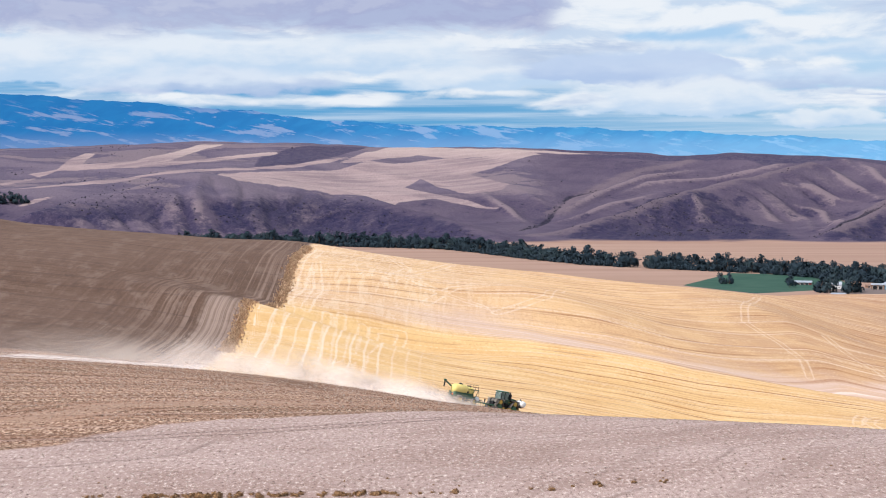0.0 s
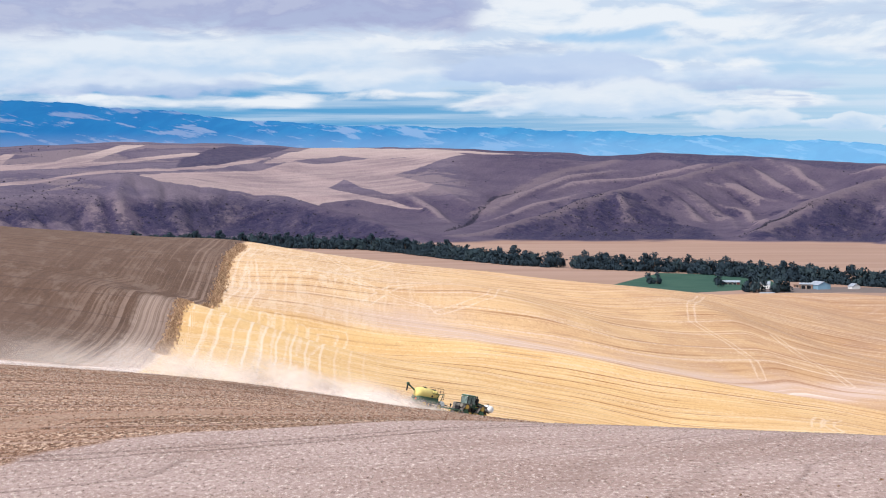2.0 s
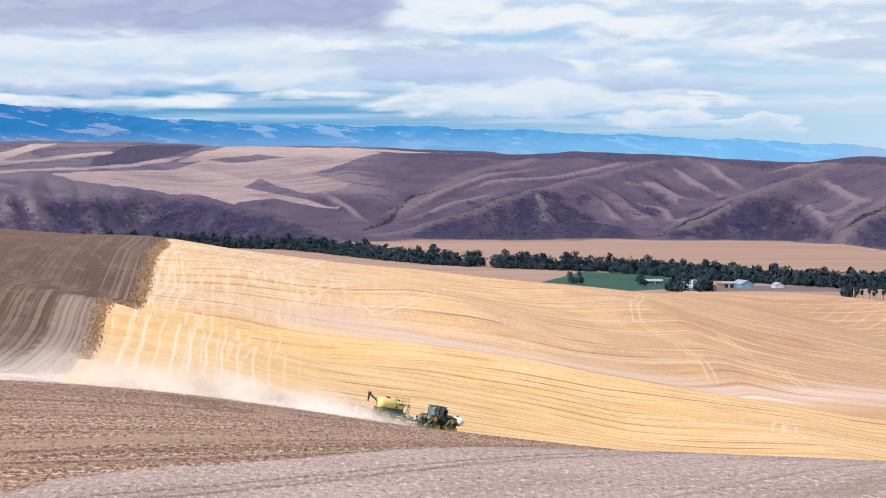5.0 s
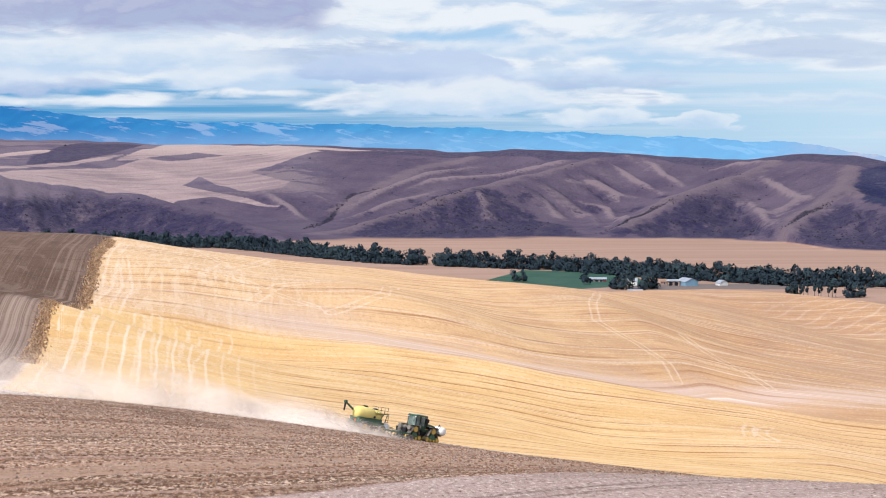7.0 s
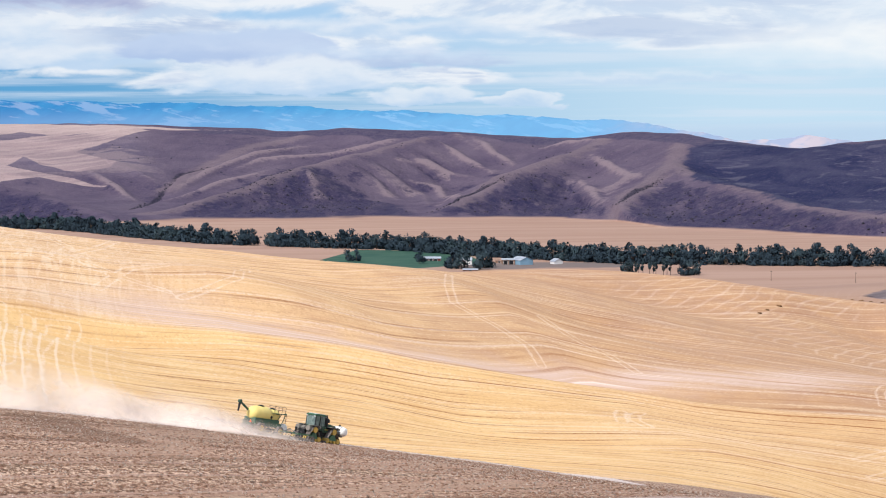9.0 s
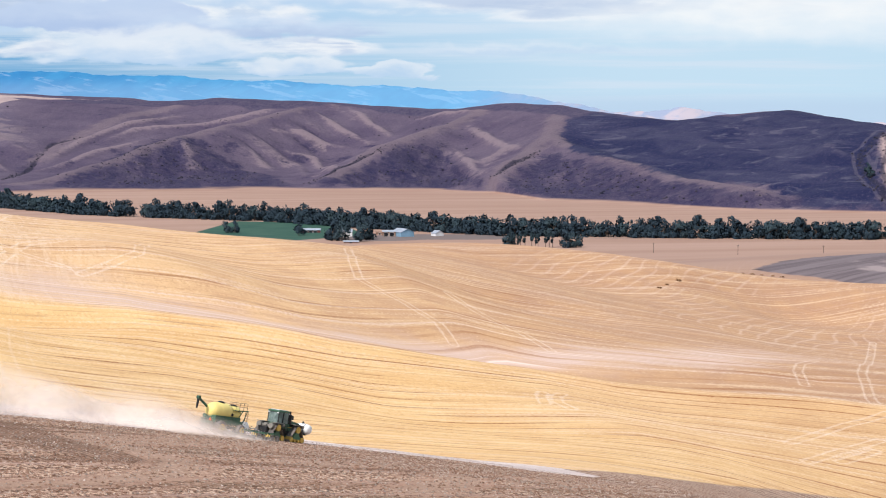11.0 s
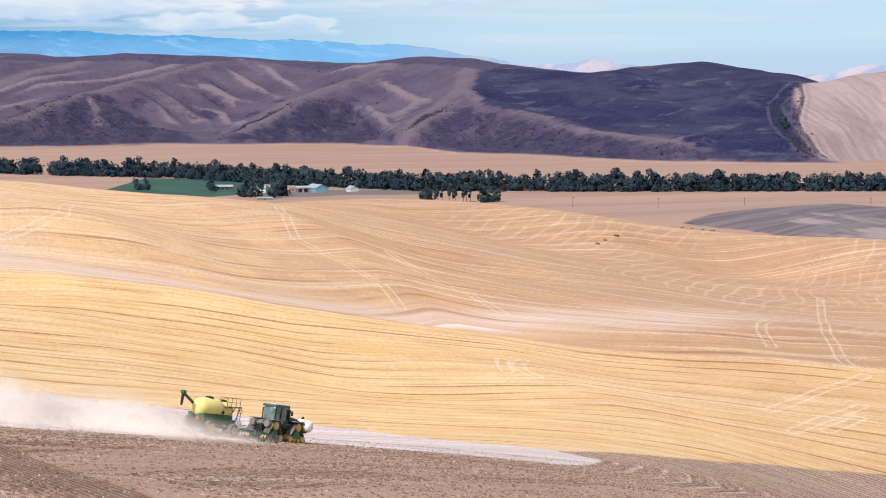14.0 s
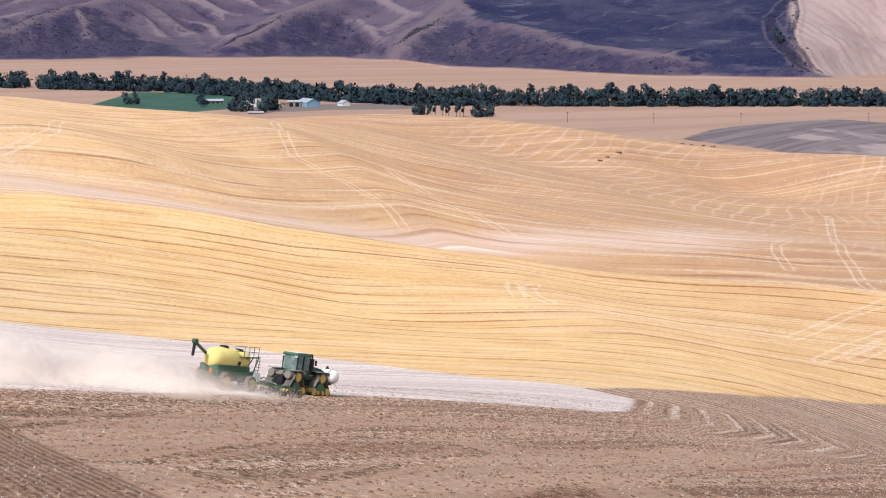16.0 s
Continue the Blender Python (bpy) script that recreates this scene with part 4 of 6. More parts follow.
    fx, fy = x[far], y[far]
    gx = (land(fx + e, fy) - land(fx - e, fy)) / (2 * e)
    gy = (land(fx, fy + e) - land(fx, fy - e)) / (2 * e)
    put_far("front_slope", np.clip(gy * 2.2 + gx * 0.4, 0, 1.4) * np.clip(1.25 - z[far] / 85.0, 0, 1) * (behind[far] > 0))
    me.materials.append(ground_material())
    return tagged(new("ground", me), "rolling farmland of golden stubble, tilled brown soil and dry hills", "ground", kind="structure")


build_ground()


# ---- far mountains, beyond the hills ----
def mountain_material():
    m = bpy.data.materials.new("haze_tinted_mountain")
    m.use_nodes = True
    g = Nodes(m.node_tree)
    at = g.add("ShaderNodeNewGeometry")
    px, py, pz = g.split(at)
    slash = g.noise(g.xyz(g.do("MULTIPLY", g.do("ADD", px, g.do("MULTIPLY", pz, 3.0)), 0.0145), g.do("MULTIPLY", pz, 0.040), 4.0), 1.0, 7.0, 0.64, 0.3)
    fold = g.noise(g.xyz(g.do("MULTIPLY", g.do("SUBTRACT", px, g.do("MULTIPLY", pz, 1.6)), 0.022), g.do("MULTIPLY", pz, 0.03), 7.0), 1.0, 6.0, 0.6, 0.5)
    # distance haze is painted in as blue base colours, lighter to the right
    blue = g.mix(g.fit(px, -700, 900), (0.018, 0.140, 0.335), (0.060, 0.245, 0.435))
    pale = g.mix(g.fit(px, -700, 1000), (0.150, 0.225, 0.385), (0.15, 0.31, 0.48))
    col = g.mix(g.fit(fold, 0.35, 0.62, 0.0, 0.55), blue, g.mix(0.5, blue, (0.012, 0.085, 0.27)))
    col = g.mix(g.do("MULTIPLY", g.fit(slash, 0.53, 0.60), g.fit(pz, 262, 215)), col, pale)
    # haze along the foot, painted as a paler tone
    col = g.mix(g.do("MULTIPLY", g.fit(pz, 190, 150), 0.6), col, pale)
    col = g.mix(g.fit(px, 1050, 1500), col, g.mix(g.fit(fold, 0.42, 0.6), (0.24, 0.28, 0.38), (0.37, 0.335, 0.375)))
    # a faint glow in the same colour adds to the painted haze
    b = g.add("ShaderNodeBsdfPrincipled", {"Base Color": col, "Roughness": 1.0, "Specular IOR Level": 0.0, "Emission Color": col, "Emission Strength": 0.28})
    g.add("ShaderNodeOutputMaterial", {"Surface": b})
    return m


def build_mountains():
    n, k = 520, 26
    az = np.radians(np.linspace(-24, 40, n))
    top = np.interp(np.degrees(az), [-24, -11, -9.6, -7, -5.4, -2.6, 0.2, 3.1, 5.9, 8.7, 11, 14, 16, 17.0, 17.6, 18.6, 19.6, 20.4, 24.3, 25.2, 26, 27, 40],
                    [130, 96, 92, 79, 71, 50, 42, 39, 32, 23, 16, 6, -14, -32, -29, -19, -32, -46, -46, -32, -33, -38, -40])
    top = (top - 7) / 4033 * 4830 + 156
    a = np.degrees(az)
    top = top + 2.0 * np.sin(a * 2.3) + 1.0 * np.sin(a * 5.1 + 1) + 0.7 * np.sin(a * 13.0) + 0.6 * np.sin(a * 29.0 + 2)
    v = np.linspace(0, 1, k)
    A, V = np.meshgrid(az, v)
    Z = 40 + (top[None] - 40) * V
    R = 4770 + 90 * V + 0 * A
    verts = np.stack([R * np.sin(A), R * np.cos(A) + 0 * A, Z], -1).reshape(-1, 3)
    i = (np.arange(k - 1)[:, None] * n + np.arange(n - 1)[None]).ravel()
    me = bpy.data.meshes.new("mountains")
    me.from_pydata(verts.tolist(), [], np.stack([i, i + 1, i + n + 1, i + n], -1).tolist())
    me.polygons.foreach_set("use_smooth", np.ones(len(me.polygons), bool))
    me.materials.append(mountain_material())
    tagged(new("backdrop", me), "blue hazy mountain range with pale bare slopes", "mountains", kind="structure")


build_mountains()


# ---- helpers for things ----
def part(name, bm, mat, parent=None, label="", smooth=False):
    """Link a bmesh as one mesh object, under a thing or a part."""
    me = bpy.data.meshes.new(name)
    bm.to_mesh(me)
    bm.free()
    if smooth:
        me.polygons.foreach_set("use_smooth", np.ones(len(me.polygons), bool))
    me.materials.append(mat)
    ob = new(name, me)
    ob.parent = parent
    if label:
        ob["label"] = label
    return ob


def thing(name, label, category, m=None, group=""):
    ob = tagged(new(name), label, category, group)
    if m is not None:
        ob.matrix_basis = m
    return ob


def box(bm, x0, x1, y0, y1, z0, z1, bevel=0.0, top=1.0):
    """A block, bevelled, its top drawn in by a factor."""
    made = bmesh.ops.create_cube(bm, size=1)["verts"]
    for v in made:
        k = top if v.co.z > 0 else 1.0
        v.co = Vector(((x0 + x1) / 2 + v.co.x * (x1 - x0) * k, (y0 + y1) / 2 + v.co.y * (y1 - y0) * k, (z0 + z1) / 2 + v.co.z * (z1 - z0)))
    if bevel:
        edges = list({e for v in made for e in v.link_edges})
        bmesh.ops.bevel(bm, geom=edges, offset=bevel, segments=2, affect="EDGES")


def tube(bm, a, b, r0, r1=None, seg=10):
    """A round bar from a to b."""
    a, b = Vector(a), Vector(b)
    m = Matrix.Translation((a + b) / 2) @ (b - a).to_track_quat("Z", "Y").to_matrix().to_4x4()
    bmesh.ops.create_cone(bm, cap_ends=True, segments=seg, radius1=r0, radius2=r0 if r1 is None else r1, depth=(b - a).length, matrix=m)


def lathe(bm, profile, axis="x", seg=24, at=(0, 0, 0)):
    """Turn (along, radius) pairs about an axis."""
    rings = []
    for s, r in profile:
        ring = []
        for k in range(seg):
            a = 2 * math.pi * k / seg
            c, d = r * math.cos(a), r * math.sin(a)
            p = (s, c, d) if axis == "x" else (c, s, d) if axis == "y" else (c, d, s)
            ring.append(bm.verts.new(Vector(p) + Vector(at)))
        rings.append(ring)
    for u, v in zip(rings, rings[1:]):
        for k in range(seg):
            bm.faces.new((u[k], u[(k + 1) % seg], v[(k + 1) % seg], v[k]))
    bm.faces.new(rings[0][::-1])
    bm.faces.new(rings[-1])
    bmesh.ops.recalc_face_normals(bm, faces=bm.faces[:])


def scatter(name, x, y, sizes, tall, mat, label, category, seed, spike=False):
    """Many small lumps or tufts on the ground, as one mesh."""
    rng = np.random.RandomState(seed)
    n = len(x)
    z = land(x, y)
    base = np.array([(1, 0, 0), (0, 1, 0), (-1, 0, 0), (0, -1, 0), (0, 0, 1), (0, 0, -0.6)], float)
    if spike:
        base = np.array([(0.55, 0, 0), (0, 0.55, 0), (-0.55, 0, 0), (0, -0.55, 0), (0.5, 0.2, 1), (-0.4, -0.3, 0.9)], float)
        faces = np.array([(0, 1, 4), (2, 3, 5), (1, 2, 5), (3, 0, 4), (0, 2, 4), (1, 3, 5)])
    else:
        faces = np.array([(0, 1, 4), (1, 2, 4), (2, 3, 4), (3, 0, 4), (1, 0, 5), (2, 1, 5), (3, 2, 5), (0, 3, 5)])
    turn = rng.uniform(0, 6.28, n)
    jig = base[None] * (1 + rng.uniform(-0.35, 0.35, (n, 6, 3)))
    s = np.asarray(sizes)[:, None]
    vx = s * (jig[:, :, 0] * np.cos(turn)[:, None] - jig[:, :, 1] * np.sin(turn)[:, None])
    vy = s * (jig[:, :, 0] * np.sin(turn)[:, None] + jig[:, :, 1] * np.cos(turn)[:, None])
    co = np.stack([vx + x[:, None], vy + y[:, None], jig[:, :, 2] * s * tall + z[:, None]], -1).reshape(-1, 3)
    f = (faces[None] + 6 * np.arange(n)[:, None, None]).reshape(-1, 3)
    me = bpy.data.meshes.new(name)
    me.vertices.add(len(co))
    me.vertices.foreach_set("co", co.ravel())
    me.loops.add(f.size)
    me.polygons.add(len(f))
    me.loops.foreach_set("vertex_index", f.ravel())
    me.polygons.foreach_set("loop_start", np.arange(0, f.size, 3))
    me.update(calc_edges=True)
    me.materials.append(mat)
    return tagged(new(name, me), label, category, kind="stuff")


def island_material(name, dark, lite, rough=0.9):
    """Each loose piece of a mesh takes its own shade between two colours."""
    m = bpy.data.materials.new(name)
    m.use_nodes = True
    g = Nodes(m.node_tree)
    rnd = g.add("ShaderNodeNewGeometry", out=8)
    c = g.mix(rnd, dark, lite)
    c = g.mix(g.fit(g.noise(g.add("ShaderNodeTexCoord", out=3), 0.9), 0.3, 0.7, 0.0, 0.4), c, dark)
    b = g.add("ShaderNodeBsdfPrincipled", {"Base Color": c, "Roughness": rough, "Specular IOR Level": 0.15})
    g.add("ShaderNodeOutputMaterial", {"Surface": b})
    return m


# ---- trees of the valley ----
BARK = material("bark", (0.13, 0.10, 0.08), 0.95, vary=0.35, scale=1.2, bump=0.05)
# the wood's blue haze is mixed into these leaf colours
LEAF = island_material("leaves", (0.021, 0.036, 0.052), (0.036, 0.058, 0.074))
LEAF_PALE = island_material("pale_leaves", (0.028, 0.048, 0.062), (0.054, 0.082, 0.092))
NEEDLE = island_material("needles", (0.022, 0.040, 0.052), (0.046, 0.070, 0.076))


def leaf_mesh(name, hearts, radii, cores, size, rng, mat):
    """Small folded leaf clumps strewn over round masses, each turned away from its tree's core, as one mesh."""
    n = len(hearts)
    out = rng.normal(size=(n, 3))
    out = out / np.linalg.norm(out, axis=1, keepdims=True)
    p = hearts + out * (radii * rng.uniform(0.55, 1.05, n))[:, None] * (1, 1, 0.85)
    away = (p - cores) * (1, 1, 0.7)
    out = 0.35 * out + away / np.maximum(np.linalg.norm(away, axis=1, keepdims=True), 0.01)
    a, b = rng.normal(size=(2, n, 3))
    a, b = a / np.linalg.norm(a, axis=1, keepdims=True), b / np.linalg.norm(b, axis=1, keepdims=True)
    c = np.cross(a, b)
    c = c / np.linalg.norm(c, axis=1, keepdims=True)
    back = (c * out).sum(1) < 0
    a[back], b[back], c[back] = b[back], a[back].copy(), -c[back]
    s = (size * rng.uniform(0.6, 1.3, n))[:, None]
    co = np.stack([p + q * s for q in (a, b, -a * 0.8, -b * 0.9, c * 0.5)], 1).reshape(-1, 3)
    tri = (np.array([(0, 1, 4), (1, 2, 4), (2, 3, 4), (3, 0, 4)])[None] + 5 * np.arange(n)[:, None, None]).reshape(-1, 3)
    me = bpy.data.meshes.new(name)
    me.vertices.add(len(co))
    me.vertices.foreach_set("co", co.ravel())
    me.loops.add(tri.size)
    me.polygons.add(len(tri))
    me.loops.foreach_set("vertex_index", tri.ravel())
    me.polygons.foreach_set("loop_start", np.arange(0, tri.size, 3))
    me.polygons.foreach_set("use_smooth", np.ones(len(tri), bool))
    me.update(calc_edges=True)
    lift = out + (0, 0, 0.35)
    lift = lift / np.linalg.norm(lift, axis=1, keepdims=True)
    me.normals_split_custom_set_from_vertices(np.repeat(lift, 5, axis=0).tolist())
    me.materials.append(mat)
    return me


def crown(name, rng, centres, count, size, mat, parent=None):
    """A crown of leaf clumps round the given (x, y, z, radius) masses."""
    pick = np.array(centres)[rng.randint(len(centres), size=count)]
    ob = new(name, leaf_mesh(name, pick[:, :3], pick[:, 3], np.mean(centres, axis=0)[:3] * (1, 1, 0.7), size, rng, mat))
    ob.parent = parent
    return ob


def broad_tree(seed, tall, wide, leaf, label):
    rng = np.random.RandomState(seed)
    tree = thing("tree", label, "tree")
    bm = bmesh.new()
    tube(bm, (0, 0, -0.5), (rng.uniform(-0.4, 0.4), 0, tall * 0.5), 0.45, 0.25, 8)
    centres = []
    for k in range(13):
        a, h = rng.uniform(0, 6.28), rng.uniform(0.14, 0.86)
        reach = wide * rng.uniform(0.25, 0.62) * (1.15 - 0.5 * h)
        tip = (reach * math.cos(a), reach * math.sin(a), tall * h)
        tube(bm, (0, 0, tall * min(0.45, h * 0.5)), tip, 0.2, 0.06, 6)
        centres.append((*tip, wide * rng.uniform(0.26, 0.40)))
    centres.append((0, 0, tall * 0.9, wide * 0.27))
    part("trunk", bm, BARK, tree)
    crown("crown", rng, centres, 520, 0.95, leaf, tree)
    return tree


def pruned_tree(seed, tall, label):
    """A row tree with a long bare stem and a ragged head."""
    rng = np.random.RandomState(seed)
    tree = thing("tree", label, "tree")
    bm = bmesh.new()
    tube(bm, (0, 0, -0.5), (0.2, 0.1, tall * 0.9), 0.32, 0.1, 8)
    centres = []
    for k in range(8):
        a, h = rng.uniform(0, 6.28), rng.uniform(0.34, 0.97)
        reach = 1.9 * (1.25 - h) * rng.uniform(0.5, 1.1)
        tip = (reach * math.cos(a), reach * math.sin(a), tall * h)
        tube(bm, (0, 0, tall * h * 0.93), tip, 0.1, 0.04, 5)
        centres.append((*tip, rng.uniform(1.0, 1.7)))
    part("trunk", bm, BARK, tree)
    crown("crown", rng, centres, 420, 0.6, NEEDLE, tree)
    return tree


LINE = [(-420, 3600), (-200, 3545), (0, 3430), (47, 3330), (120, 3130), (188, 2975), (250, 2905), (396, 2775), (480, 2610), (590, 2455), (763, 2372), (996, 2292), (1180, 2228), (1330, 2175)]


def on_line(s):
    """A point at a fraction of the wood's front edge."""
    lens = [math.dist(a, b) for a, b in zip(LINE, LINE[1:])]
    d = s * sum(lens)
    for (ax, ay), (bx, by), n in zip(LINE, LINE[1:], lens):
        if d <= n:
            return ax + (bx - ax) * d / n, ay + (by - ay) * d / n
        d -= n
    return LINE[-1]


def stand(tree, x, y, size, turn, sink=0.0):
    return copy_thing(tree, Matrix.Translation((x, y, height(x, y) - sink)) @ pose(0, 0, 0, 0, 0, turn) @ Matrix.Diagonal((size, size, size * 1.0, 1)))


def build_wood():
    rng = np.random.RandomState(4)
    kinds = [broad_tree(s, t, w, l, n) for s, t, w, l, n in (
        (1, 14, 8.5, LEAF, "dark green broadleaf tree in the valley wood"), (2, 16, 9.5, LEAF, "tall dark green cottonwood in the valley wood"),
        (3, 12, 8.0, LEAF_PALE, "dull green willow in the valley wood"), (4, 17, 7.5, LEAF, "narrow dark green poplar in the valley wood"),
        (5, 13, 10.0, LEAF_PALE, "wide olive-green tree in the valley wood"))]
    for k, tree in enumerate(kinds):
        tree["group"] = "trees of the valley wood"
        tree.matrix_basis = Matrix.Translation((120 + 30 * k, 3160 - 40 * k, 0))
    for k in range(285):
        s = (k + rng.uniform(-0.4, 0.4)) / 285
        x, y = on_line(min(max(s, 0), 1))
        if abs(x - 252) < 8:
            continue
        back = rng.choice([0, 6, 13, 24]) + rng.uniform(0, 5)
        stand(kinds[rng.randint(5)], x + back * 0.35, y + back, rng.uniform(0.9, 1.5), rng.uniform(0, 360))
    # the crowd of trees behind, too many to count
    n, leaves = 1300, 76
    spots = np.array([on_line(s) for s in rng.uniform(0, 1, n)])
    spots[np.abs(spots[:, 0] - 252) < 9] += (26, -26)
    low = np.arange(n) % 3 == 0
    back, high = np.where(low, rng.uniform(-6, 4, n), rng.uniform(2, 46, n)), np.where(low, rng.uniform(5, 9, n), rng.uniform(10, 19, n))
    x, y = spots[:, 0] + back * 0.35, spots[:, 1] + back
    foot = np.repeat(np.stack([x, y, land(x, y)], -1), leaves, axis=0)
    high = np.repeat(high, leaves)
    m = len(high)
    hearts = foot + np.stack([rng.uniform(-3, 3, m), rng.uniform(-3, 3, m), high * rng.choice([0.16, 0.42, 0.70], m)], -1)
    me = leaf_mesh("far_wood", hearts, high * 0.3, foot + high[:, None] * (0, 0, 0.25), 1.4, rng, LEAF)
    tagged(new("far_wood", me), "dense dark green trees along the valley stream", "wood", kind="stuff")
    return kinds


WOOD = build_wood()
for x, y, size, k in ((315, 2572, 1.0, 2), (324, 2567, 0.9, 0), (383, 2505, 0.95, 1), (404, 2424, 1.3, 0), (412, 2412, 1.35, 4), (409, 2432, 1.2, 1), (427, 2392, 1.35, 2), (444, 2430, 1.2, 0), (436, 2420, 1.25, 4), (1214, 2915, 0.9, 2), (1220, 2935, 0.75, 0), (1209, 2895, 0.7, 4), (-742, 3862, 1.2, 0), (-733, 3866, 1.3, 1), (-724, 3870, 1.2, 4), (-716, 3874, 1.1, 2), (-750, 3858, 1.3, 1), (-708, 3878, 0.9, 0)):
    t = stand(WOOD[k], x, y, size, 37 * x)
    tagged(t, "dark rounded broadleaf tree standing beside the farm" if y < 2700 else "scrubby green tree in a dry hollow", "tree", "farm trees" if y < 2700 else "hollow trees")
PRUNED = [pruned_tree(21, 16, "slender tree with a bare stem in a row"), pruned_tree(22, 13.5, "thin dark tree with a bare stem in a row")]
for k, tree in enumerate(PRUNED):
    tree["group"] = "row of bare-stemmed trees"
    tree.matrix_basis = Matrix.Translation((549 + 4 * k, 2262, height(549, 2262)))
for k, x in enumerate((556, 560, 566, 570, 575, 579, 584, 589, 594)):
    stand(PRUNED[k % 2], x, 2258 + 5 * (k % 3), 0.85 + 0.09 * (k % 4), 61 * k)
for x, y, size, k in ((604, 2258, 0.95, 0), (611, 2262, 1.05, 4), (618, 2260, 1.0, 2), (549, 2270, 0.9, 4), (553, 2280, 0.95, 0)):
    tagged(stand(WOOD[k], x, y, size, 53 * x), "bushy dark tree at the end of a row", "tree", "row of bare-stemmed trees")

# ---- the farmstead ----
METAL_ROOF = material("metal_roof", (0.44, 0.48, 0.54), 0.4, 0.3, 0.15, 0.4)
BLUE_WALL = material("blue_siding", (0.20, 0.34, 0.46), 0.6, vary=0.15, scale=0.4)
RED_WALL = material("red_boards", (0.13, 0.035, 0.035), 0.8, vary=0.3, scale=0.5)
WHITE_WALL = material("white_paint", (0.74, 0.73, 0.72), 0.6, vary=0.1, scale=0.5)
BROWN_WALL = material("brown_boards", (0.30, 0.19, 0.14), 0.85, vary=0.3, scale=0.5)
# near-black panel: painted shade in open bays, also used for doors and windows
DARK_PANEL = material("dark_panel", (0.015, 0.016, 0.02), 0.3, vary=0.1)
TRIM = material("pale_trim", (0.70, 0.69, 0.68), 0.6, vary=0.1)


def surround(bm, way, off, a, b, low, high):
    """An arch of trim: two jambs and a head in one piece."""
    path = [(a, low), (a, high), (b, high), (b, low), (b + 0.2, low), (b + 0.2, high + 0.2), (a - 0.2, high + 0.2), (a - 0.2, low)]
    rings = []
    for d in (off - 0.08, off + 0.08):
        rings.append([bm.verts.new((p, d, q) if way == "x" else (d, p, q)) for p, q in path])
    for ring in rings:
        for f in ((0, 1, 6, 7), (1, 2, 5, 6), (2, 3, 4, 5)):
            bm.faces.new([ring[i] for i in f])
    for i in range(8):
        bm.faces.new((rings[0][i], rings[0][(i + 1) % 8], rings[1][(i + 1) % 8], rings[1][i]))
    bmesh.ops.recalc_face_normals(bm, faces=bm.faces[:])


def farm_building(name, label, x, y, turn, length, width, eave, ridge, wall, roof, doors, lean=None):
    """A gabled shed: four walls as one body, two roof slopes, trims and openings."""
    b = thing(name, label, "building", Matrix.Translation((x, y, height(x, y) - 0.2)) @ pose(0, 0, 0, 0, 0, turn), "farm buildings")
    l, w = length / 2, width / 2
    bm = bmesh.new()
    v = [bm.verts.new(p) for p in ((-l, -w, 0), (l, -w, 0), (l, w, 0), (-l, w, 0), (-l, -w, eave), (l, -w, eave), (l, w, eave), (-l, w, eave), (-l, 0, ridge - 0.1), (l, 0, ridge - 0.1))]
    for f in ((0, 1, 5, 4), (2, 3, 7, 6), (1, 2, 6, 9, 5), (3, 0, 4, 8, 7)):
        bm.faces.new([v[i] for i in f])
    part("wall", bm, wall, b)
    for side in (-1, 1):
        bm = bmesh.new()
        rise = (ridge - eave) / w
        for k in range(max(3, int(length / 1.2))):
            n = max(3, int(length / 1.2))
            x0, x1 = -l - 0.5 + k * (length + 1) / n, -l - 0.5 + (k + 1) * (length + 1) / n - 0.06
            pts = [(x0, 0, ridge), (x1, 0, ridge), (x1, side * (w + 0.6), eave - 0.6 * rise), (x0, side * (w + 0.6), eave - 0.6 * rise)]
            low = [bm.verts.new(p) for p in pts]
            high = [bm.verts.new((p[0], p[1], p[2] + 0.16)) for p in pts]
            bm.faces.new(high), bm.faces.new(low[::-1])
            for i in range(4):
                bm.faces.new((low[i], low[(i + 1) % 4], high[(i + 1) % 4], high[i]))
        bmesh.ops.recalc_face_normals(bm, faces=bm.faces[:])
        part("roof", bm, roof, b)
    for kind, side, s, wide, low, high in doors:
        bm = bmesh.new()
        if side in "lr":
            yy = -w - 0.04 if side == "r" else w + 0.04
            box(bm, s - wide / 2, s + wide / 2, yy - 0.05, yy + 0.05, low, high)
        else:
            xx = l + 0.04 if side == "f" else -l - 0.04
            box(bm, xx - 0.05, xx + 0.05, s - wide / 2, s + wide / 2, low, high)
        p = part(kind, bm, DARK_PANEL, b)
        bm = bmesh.new()
        if side in "lr":
            surround(bm, "x", yy, s - wide / 2, s + wide / 2, low, high)
        else:
            surround(bm, "y", xx, s - wide / 2, s + wide / 2, low, high)
        part("frame", bm, TRIM, p)
    if lean:
        bm = bmesh.new()
        box(bm, -l, l, -w - lean, -w - lean + 0.15, 0, eave - 1.2)
        part("lean_to_wall", bm, wall, b)
        bm = bmesh.new()
        v = [bm.verts.new(p) for p in ((-l, -w, eave - 0.1), (l, -w, eave - 0.1), (l, -w - lean - 0.4, eave - 1.1), (-l, -w - lean - 0.4, eave - 1.1), (-l, -w, eave), (l, -w, eave), (l, -w - lean - 0.4, eave - 1.0), (-l, -w - lean - 0.4, eave - 1.0))]
        for f in ((0, 1, 2, 3), (7, 6, 5, 4), (0, 4, 5, 1), (1, 5, 6, 2), (2, 6, 7, 3), (3, 7, 4, 0)):
            bm.faces.new([v[i] for i in f])
        part("lean_to_roof", bm, roof, b)
    return b


